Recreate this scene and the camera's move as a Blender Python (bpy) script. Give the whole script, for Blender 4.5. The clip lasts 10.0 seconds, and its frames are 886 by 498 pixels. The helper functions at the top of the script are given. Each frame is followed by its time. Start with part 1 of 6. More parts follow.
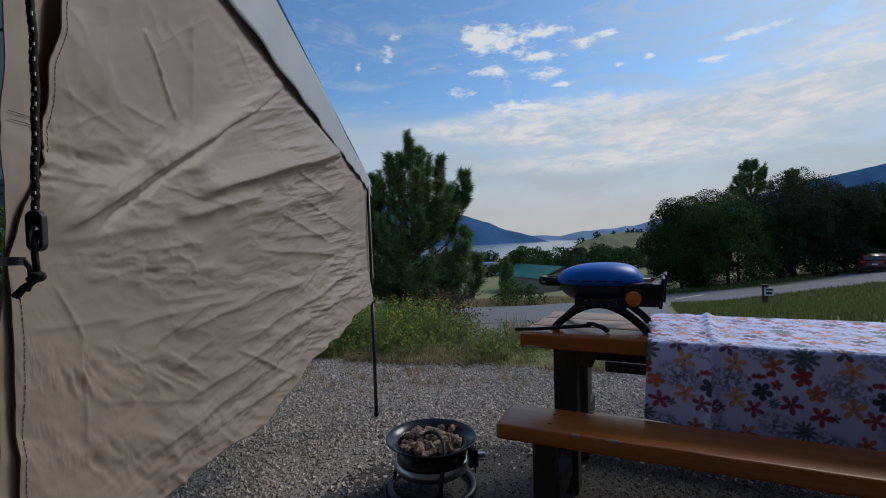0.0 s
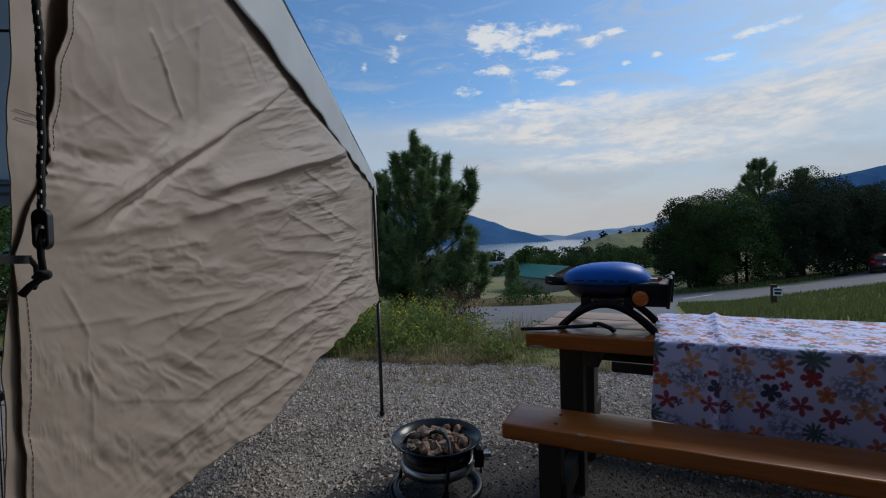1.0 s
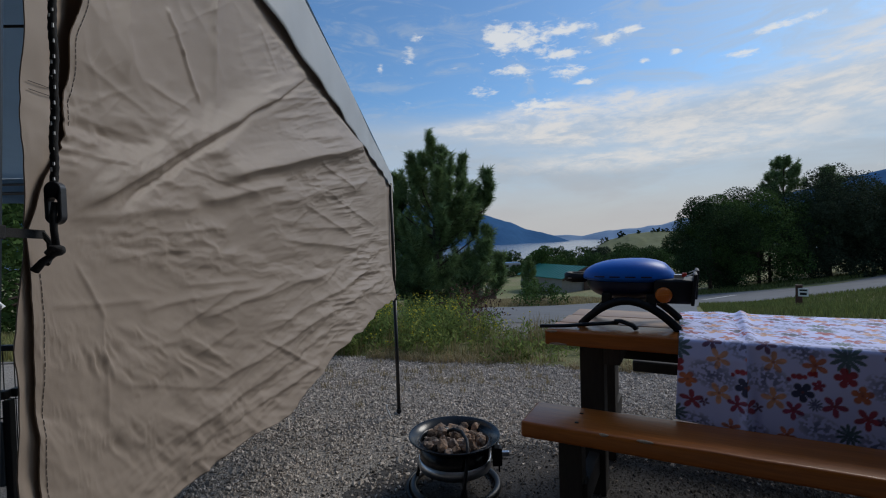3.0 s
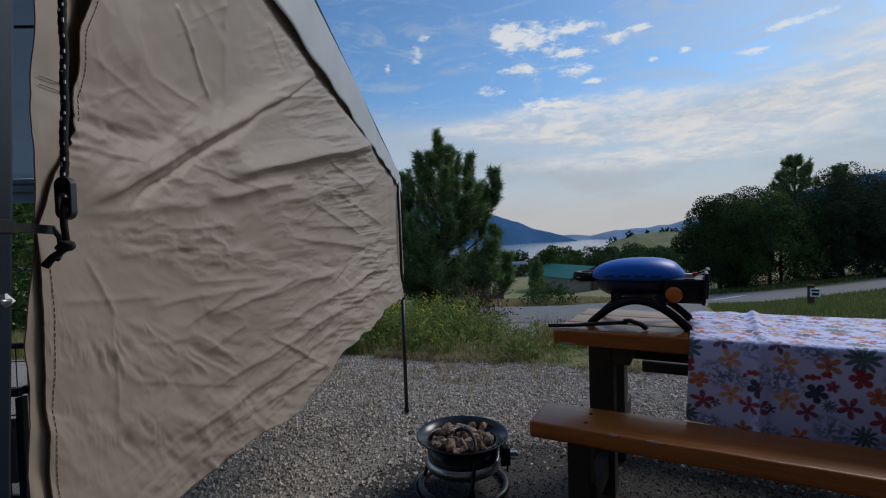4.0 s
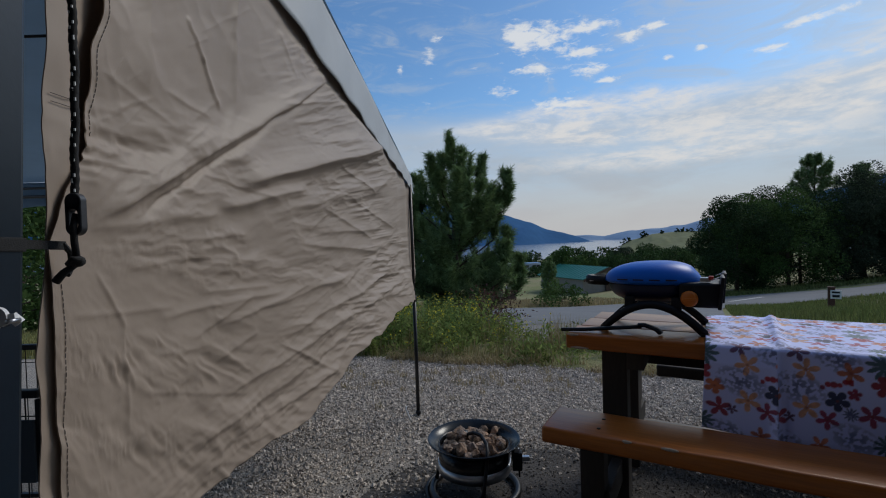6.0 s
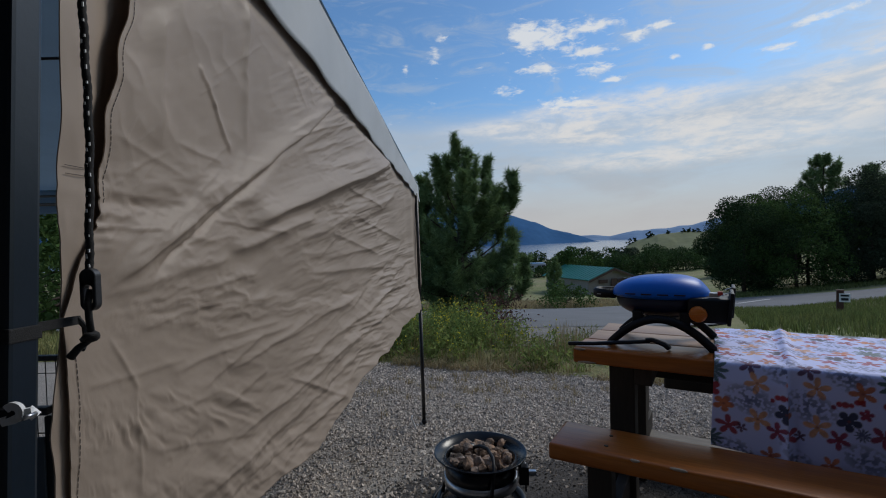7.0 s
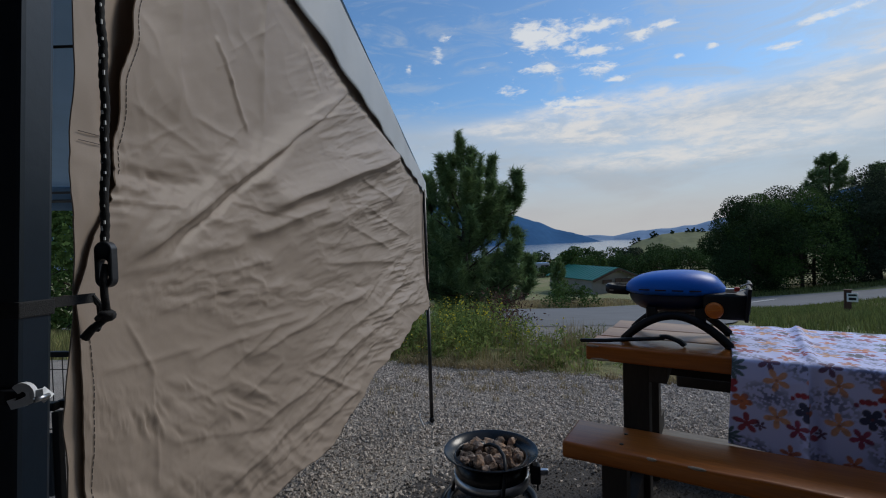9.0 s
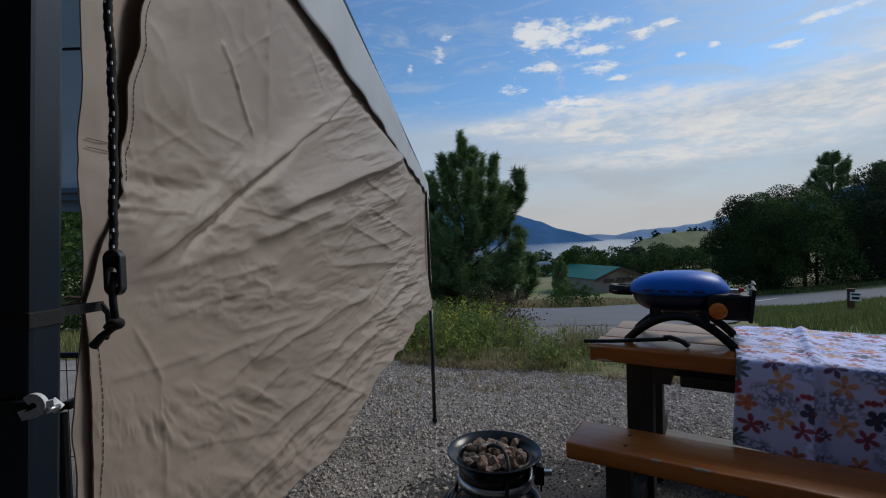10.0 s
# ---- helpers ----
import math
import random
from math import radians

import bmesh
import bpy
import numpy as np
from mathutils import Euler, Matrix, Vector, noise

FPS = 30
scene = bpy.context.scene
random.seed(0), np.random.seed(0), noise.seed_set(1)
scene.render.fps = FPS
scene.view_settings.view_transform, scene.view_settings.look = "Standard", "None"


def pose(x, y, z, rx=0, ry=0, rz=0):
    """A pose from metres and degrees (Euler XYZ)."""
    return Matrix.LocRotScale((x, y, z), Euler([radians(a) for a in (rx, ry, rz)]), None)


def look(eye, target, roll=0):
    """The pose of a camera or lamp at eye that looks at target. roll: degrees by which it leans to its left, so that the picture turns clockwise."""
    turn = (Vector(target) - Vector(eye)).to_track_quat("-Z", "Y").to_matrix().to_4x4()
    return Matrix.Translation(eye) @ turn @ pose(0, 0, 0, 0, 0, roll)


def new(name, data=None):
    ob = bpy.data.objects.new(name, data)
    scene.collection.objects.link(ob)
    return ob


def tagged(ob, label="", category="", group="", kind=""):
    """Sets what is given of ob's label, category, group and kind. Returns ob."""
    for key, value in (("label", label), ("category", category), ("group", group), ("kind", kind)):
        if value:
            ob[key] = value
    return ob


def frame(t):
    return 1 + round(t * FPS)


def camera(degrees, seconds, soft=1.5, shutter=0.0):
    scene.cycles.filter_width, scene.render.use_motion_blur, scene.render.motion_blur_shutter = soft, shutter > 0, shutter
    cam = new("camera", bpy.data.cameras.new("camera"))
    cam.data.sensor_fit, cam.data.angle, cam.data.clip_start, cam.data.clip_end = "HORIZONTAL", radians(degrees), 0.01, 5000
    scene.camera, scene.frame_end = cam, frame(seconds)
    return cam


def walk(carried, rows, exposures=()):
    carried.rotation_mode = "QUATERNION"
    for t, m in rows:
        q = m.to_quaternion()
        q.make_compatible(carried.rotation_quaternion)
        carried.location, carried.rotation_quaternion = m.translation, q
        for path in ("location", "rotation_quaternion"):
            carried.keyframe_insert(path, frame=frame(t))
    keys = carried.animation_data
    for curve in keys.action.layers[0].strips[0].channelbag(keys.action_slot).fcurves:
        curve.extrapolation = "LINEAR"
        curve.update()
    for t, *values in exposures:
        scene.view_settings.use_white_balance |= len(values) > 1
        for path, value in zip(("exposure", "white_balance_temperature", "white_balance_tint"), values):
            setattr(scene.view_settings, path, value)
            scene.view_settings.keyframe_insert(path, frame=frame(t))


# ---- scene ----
cam = camera(87.3, 10.0, 1.1)
PATH = [
    (0, (-0.027, -0.261, 1.207), (0.116, 1.733, 1.156), -1.5),
    (0.5, (-0.026, -0.259, 1.208), (0.107, 1.736, 1.156), -1.5),
    (1, (-0.026, -0.258, 1.206), (0.092, 1.737, 1.154), -1.5),
    (1.5, (-0.029, -0.256, 1.206), (0.06, 1.741, 1.157), -1.7),
    (2, (-0.034, -0.256, 1.208), (0.039, 1.742, 1.158), -1.7),
    (2.5, (-0.034, -0.245, 1.193), (0.03, 1.754, 1.144), -1.6),
    (4, (-0.037, -0.229, 1.181), (-0.018, 1.77, 1.132), -1.6),
    (4.5, (-0.04, -0.227, 1.183), (-0.032, 1.772, 1.134), -1.5),
    (5, (-0.035, -0.221, 1.181), (-0.04, 1.779, 1.133), -1.5),
    (6.5, (-0.033, -0.224, 1.222), (-0.079, 1.775, 1.177), -1.6),
    (7, (-0.04, -0.218, 1.255), (-0.095, 1.781, 1.209), -1.5),
    (7.5, (-0.05, -0.206, 1.254), (-0.111, 1.792, 1.207), -1.5),
    (8, (-0.06, -0.195, 1.242), (-0.125, 1.803, 1.197), -1.5),
    (8.5, (-0.065, -0.186, 1.235), (-0.132, 1.812, 1.189), -1.5),
    (9, (-0.073, -0.188, 1.234), (-0.142, 1.81, 1.188), -1.5),
    (9.5, (-0.074, -0.185, 1.235), (-0.145, 1.813, 1.188), -1.5),
    (10, (-0.079, -0.186, 1.24), (-0.155, 1.812, 1.192), -1.6),
]
walk(cam, [(t, look(eye, target, roll)) for t, eye, target, roll in PATH])

# ---------------------------------------------------------------- light
SUN_AZ, SUN_EL = 52.0, 40.0      # degrees to the right of +y, and up


def build_world():
    w = bpy.data.worlds.new("sky")
    scene.world = w
    w.use_nodes = True
    nt = w.node_tree
    nt.nodes.clear()
    N, L = nt.nodes.new, nt.links.new
    out, bg = N("ShaderNodeOutputWorld"), N("ShaderNodeBackground")
    L(bg.outputs[0], out.inputs[0])
    sky = N("ShaderNodeTexSky")
    sky.sky_type, sky.sun_disc = "NISHITA", False
    sky.sun_elevation, sky.sun_rotation = radians(SUN_EL), radians(SUN_AZ)
    sky.air_density, sky.dust_density, sky.ozone_density = 1.0, 0.6, 2.0
    tc, sep = N("ShaderNodeTexCoord"), N("ShaderNodeSeparateXYZ")
    L(tc.outputs["Generated"], sep.inputs[0])

    def m(op, a, b=None, c=None, clamp=False):
        n = N("ShaderNodeMath")
        n.operation, n.use_clamp = op, clamp
        for i, v in enumerate((a, b, c)):
            if v is None:
                continue
            if isinstance(v, (int, float)):
                n.inputs[i].default_value = v
            else:
                L(v, n.inputs[i])
        return n.outputs[0]

    def ramp(x, lo, hi):
        n = N("ShaderNodeMapRange")
        n.interpolation_type, n.clamp = "SMOOTHSTEP", True
        L(x, n.inputs[0])
        n.inputs[1].default_value, n.inputs[2].default_value = lo, hi
        return n.outputs[0]

    def mix(f, a, b):
        n = N("ShaderNodeMix")
        n.data_type = "RGBA"
        if isinstance(f, (int, float)):
            n.inputs[0].default_value = f
        else:
            L(f, n.inputs[0])
        for s, v in ((n.inputs[6], a), (n.inputs[7], b)):
            if isinstance(v, tuple):
                s.default_value = (*v, 1)
            else:
                L(v, s)
        return n.outputs[2]

    # azimuth and height of a direction, the axes in which the clouds are laid
    az = m("ARCTAN2", sep.outputs[0], sep.outputs[1])
    el = m("ARCSINE", sep.outputs[2])

    def noise_at(sx, sy, detail, rough, shift=0.0, warp=0.0):
        cmb = N("ShaderNodeCombineXYZ")
        L(m("MULTIPLY", az, sx), cmb.inputs[0])
        L(m("MULTIPLY", el, sy), cmb.inputs[1])
        cmb.inputs[2].default_value = shift
        n = N("ShaderNodeTexNoise")
        n.inputs["Scale"].default_value, n.inputs["Detail"].default_value = 1.0, detail
        n.inputs["Roughness"].default_value, n.inputs["Distortion"].default_value = rough, warp
        L(cmb.outputs[0], n.inputs["Vector"])
        return n.outputs[0]

    def spot(a, e, wa, we):
        """A soft ellipse in the sky, angles in degrees."""
        x = m("MULTIPLY", m("SUBTRACT", az, radians(a)), 1 / radians(wa))
        y = m("MULTIPLY", m("SUBTRACT", el, radians(e)), 1 / radians(we))
        r = m("ADD", m("MULTIPLY", x, x), m("MULTIPLY", y, y))
        return m("EXPONENT", m("MULTIPLY", r, -1.0))

    def weighted(a, e, wa, we, k=1.0):
        return m("MULTIPLY", spot(a, e, wa, we), k)

    def total(items):
        s = items[0]
        for i in items[1:]:
            s = m("ADD", s, i)
        return s

    fine = noise_at(34, 75, 6, 0.62, 1.3, 0.4)
    wisp = noise_at(7, 26, 8, 0.62, 4.0, 1.1)
    streak = noise_at(13, 60, 6, 0.6, 6.5, 0.6)
    broad = noise_at(3.2, 13, 5, 0.55, 8.0, 0.3)
    puffs = total([weighted(*q) for q in PUFFS])
    puff = ramp(m("ADD", m("MULTIPLY", puffs, 0.40), m("ADD", m("MULTIPLY", fine, 1.0), m("MULTIPLY", streak, 0.3))), 0.80, 1.12)
    # veil of thin cloud: thick to the right and towards the horizon
    low = ramp(m("ADD", el, m("MULTIPLY", m("SUBTRACT", wisp, 0.5), 0.16)), radians(16.0), radians(11.8))
    right = ramp(az, radians(14), radians(50))
    high = ramp(m("ADD", wisp, m("MULTIPLY", right, 0.22)), 0.46, 0.80)
    bank = total([spot(*q) for q in BANKS])
    veil = m("ADD", m("MULTIPLY", low, 0.92), m("MULTIPLY", high, 0.68), clamp=True)
    tex = ramp(m("ADD", m("MULTIPLY", wisp, 0.45), m("ADD", m("MULTIPLY", streak, 0.30), m("MULTIPLY", fine, 0.25))), 0.40, 0.60)
    patchy = ramp(m("ADD", m("MULTIPLY", bank, 0.55), m("MULTIPLY", broad, 0.5)), 0.30, 0.75)
    white = m("MULTIPLY", patchy, m("ADD", m("MULTIPLY", tex, 0.80), 0.16), clamp=True)
    grey = m("MULTIPLY", ramp(broad, 0.42, 0.66), ramp(el, radians(17), radians(8)))
    sky_c = N("ShaderNodeVectorMath")
    sky_c.operation = "MULTIPLY"
    L(sky.outputs[0], sky_c.inputs[0])
    sky_c.inputs[1].default_value = SKY_TINT
    c = mix(m("MULTIPLY", veil, 0.80), sky_c.outputs[0], VEIL)
    c = mix(m("MULTIPLY", grey, 0.50), c, GREY)
    c = mix(m("MULTIPLY", white, 0.92), c, CLOUD)
    c = mix(m("MULTIPLY", puff, 0.85), c, PUFF)
    c = mix(m("MULTIPLY", ramp(el, radians(9.0), radians(1.0)), 0.75), c, HORIZON)
    L(c, bg.inputs[0])
    bg.inputs[1].default_value = 0.10


# clouds: bearing, height, half width and half height, in degrees
PUFFS = [(12.1, 22.4, 4.2, 1.6), (8.8, 23.0, 1.7, 1.1), (17.8, 22.8, 2.5, 0.6), (16.5, 20.3, 2.4, 0.7), (10.7, 19.1, 3.1, 0.7), (17.1, 18.6, 2.4, 0.6), (7.2, 17.1, 1.8, 0.8),
         (21.6, 21.4, 1.8, 0.7), (24.2, 21.8, 1.2, 0.4), (28.4, 18.8, 0.7, 0.4), (25.0, 18.5, 0.8, 0.3), (-1.2, 23.1, 1.2, 0.9, 0.75), (-1.9, 21.3, 0.7, 1.0, 0.7), (-5.6, 19.8, 0.5, 0.7, 0.8),
         (3.5, 19.6, 0.8, 0.4, 0.6), (36.8, 19.1, 1.6, 0.4), (39.2, 19.4, 1.8, 0.4), (34.8, 17.5, 1.8, 0.5), (18.9, 17.2, 1.7, 0.4), (13.2, 15.2, 3.4, 0.7)]
BANKS = [(8.0, 12.8, 9.0, 1.1), (26.0, 8.4, 16.0, 1.3), (16.7, 14.3, 8.2, 1.1), (23.8, 14.5, 6.4, 1.5), (40.0, 13.0, 8.0, 2.2), (32.5, 10.7, 7.5, 1.7), (19.1, 11.3, 10.7, 1.3), (52.0, 15.0, 12.0, 4.5)]
SKY_TINT = (0.66, 0.93, 1.13)
VEIL = (4.3, 4.9, 5.6)
GREY = (3.5, 3.9, 4.4)
CLOUD = (7.0, 6.9, 6.8)
PUFF = (7.4, 7.5, 7.5)
HORIZON = (4.9, 4.7, 4.7)
build_world()
sun = new("sun", bpy.data.lights.new("sun", "SUN"))
sun.data.energy, sun.data.angle, sun.data.color = 1.65, radians(20), (1.0, 0.96, 0.90)
a, e = radians(SUN_AZ), radians(SUN_EL)
sun.matrix_world = look((0, 0, 30), (-math.sin(a) * math.cos(e), -math.cos(a) * math.cos(e), 30 - math.sin(e)))


# ---------------------------------------------------------------- materials
def mat(name, base, rough=0.7, metal=0.0, vary=0.15, scale=8.0, fine=60.0, bump=0.15, dist=0.004, stretch=(1, 1, 1), second=None, spec=0.5,
        island=0.0, obrand=0.0, coat=0.0, trans=0.0):
    """A surface with two scales of colour variation and relief. second: a colour that the coarse patches lean to."""
    m = bpy.data.materials.new(name)
    m.use_nodes = True
    nt = m.node_tree
    N, L = nt.nodes.new, nt.links.new
    b = nt.nodes["Principled BSDF"]
    b.inputs["Roughness"].default_value, b.inputs["Metallic"].default_value = rough, metal
    b.inputs["Specular IOR Level"].default_value = spec
    b.inputs["Coat Weight"].default_value = coat
    b.inputs["Coat Roughness"].default_value = 0.12
    tc, mp = N("ShaderNodeTexCoord"), N("ShaderNodeMapping")
    L(tc.outputs["Object"], mp.inputs[0])
    mp.inputs["Scale"].default_value = stretch
    n1, n2 = N("ShaderNodeTexNoise"), N("ShaderNodeTexNoise")
    for n, s, d in ((n1, scale, 4), (n2, fine, 5)):
        n.inputs["Scale"].default_value, n.inputs["Detail"].default_value = s, d
        n.inputs["Roughness"].default_value = 0.6
        L(mp.outputs[0], n.inputs["Vector"])
    r1 = N("ShaderNodeMapRange")
    r1.inputs[1].default_value, r1.inputs[2].default_value = 0.3, 0.7
    L(n1.outputs[0], r1.inputs[0])
    mx = N("ShaderNodeMix")
    mx.data_type = "RGBA"
    dark = second or tuple(v * (1 - 1.6 * vary) for v in base)
    mx.inputs[6].default_value, mx.inputs[7].default_value = (*base, 1), (*dark, 1)
    L(r1.outputs[0], mx.inputs[0])
    hsv = N("ShaderNodeHueSaturation")
    L(mx.outputs[2], hsv.inputs["Color"])
    val = N("ShaderNodeMapRange")
    val.inputs[1].default_value, val.inputs[2].default_value = 0.25, 0.75
    val.inputs[3].default_value, val.inputs[4].default_value = 1 - vary, 1 + vary
    L(n2.outputs[0], val.inputs[0])
    v = val.outputs[0]
    for amount, kind, socket in ((island, "ShaderNodeNewGeometry", "Random Per Island"), (obrand, "ShaderNodeObjectInfo", "Random")):
        if amount:
            g, rr, mu = N(kind), N("ShaderNodeMapRange"), N("ShaderNodeMath")
            L(g.outputs[socket], rr.inputs[0])
            rr.inputs[3].default_value, rr.inputs[4].default_value = 1 - amount, 1 + amount
            mu.operation = "MULTIPLY"
            L(v, mu.inputs[0])
            L(rr.outputs[0], mu.inputs[1])
            v = mu.outputs[0]
    L(v, hsv.inputs["Value"])
    L(hsv.outputs[0], b.inputs["Base Color"])
    if bump:
        bp = N("ShaderNodeBump")
        bp.inputs["Strength"].default_value, bp.inputs["Distance"].default_value = bump, dist
        L(n2.outputs[0], bp.inputs["Height"])
        L(bp.outputs[0], b.inputs["Normal"])
    if trans:
        tr, ms = N("ShaderNodeBsdfTranslucent"), N("ShaderNodeMixShader")
        L(hsv.outputs[0], tr.inputs[0])
        ms.inputs[0].default_value = trans
        L(b.outputs[0], ms.inputs[1])
        L(tr.outputs[0], ms.inputs[2])
        L(ms.outputs[0], nt.nodes["Material Output"].inputs[0])
    return m


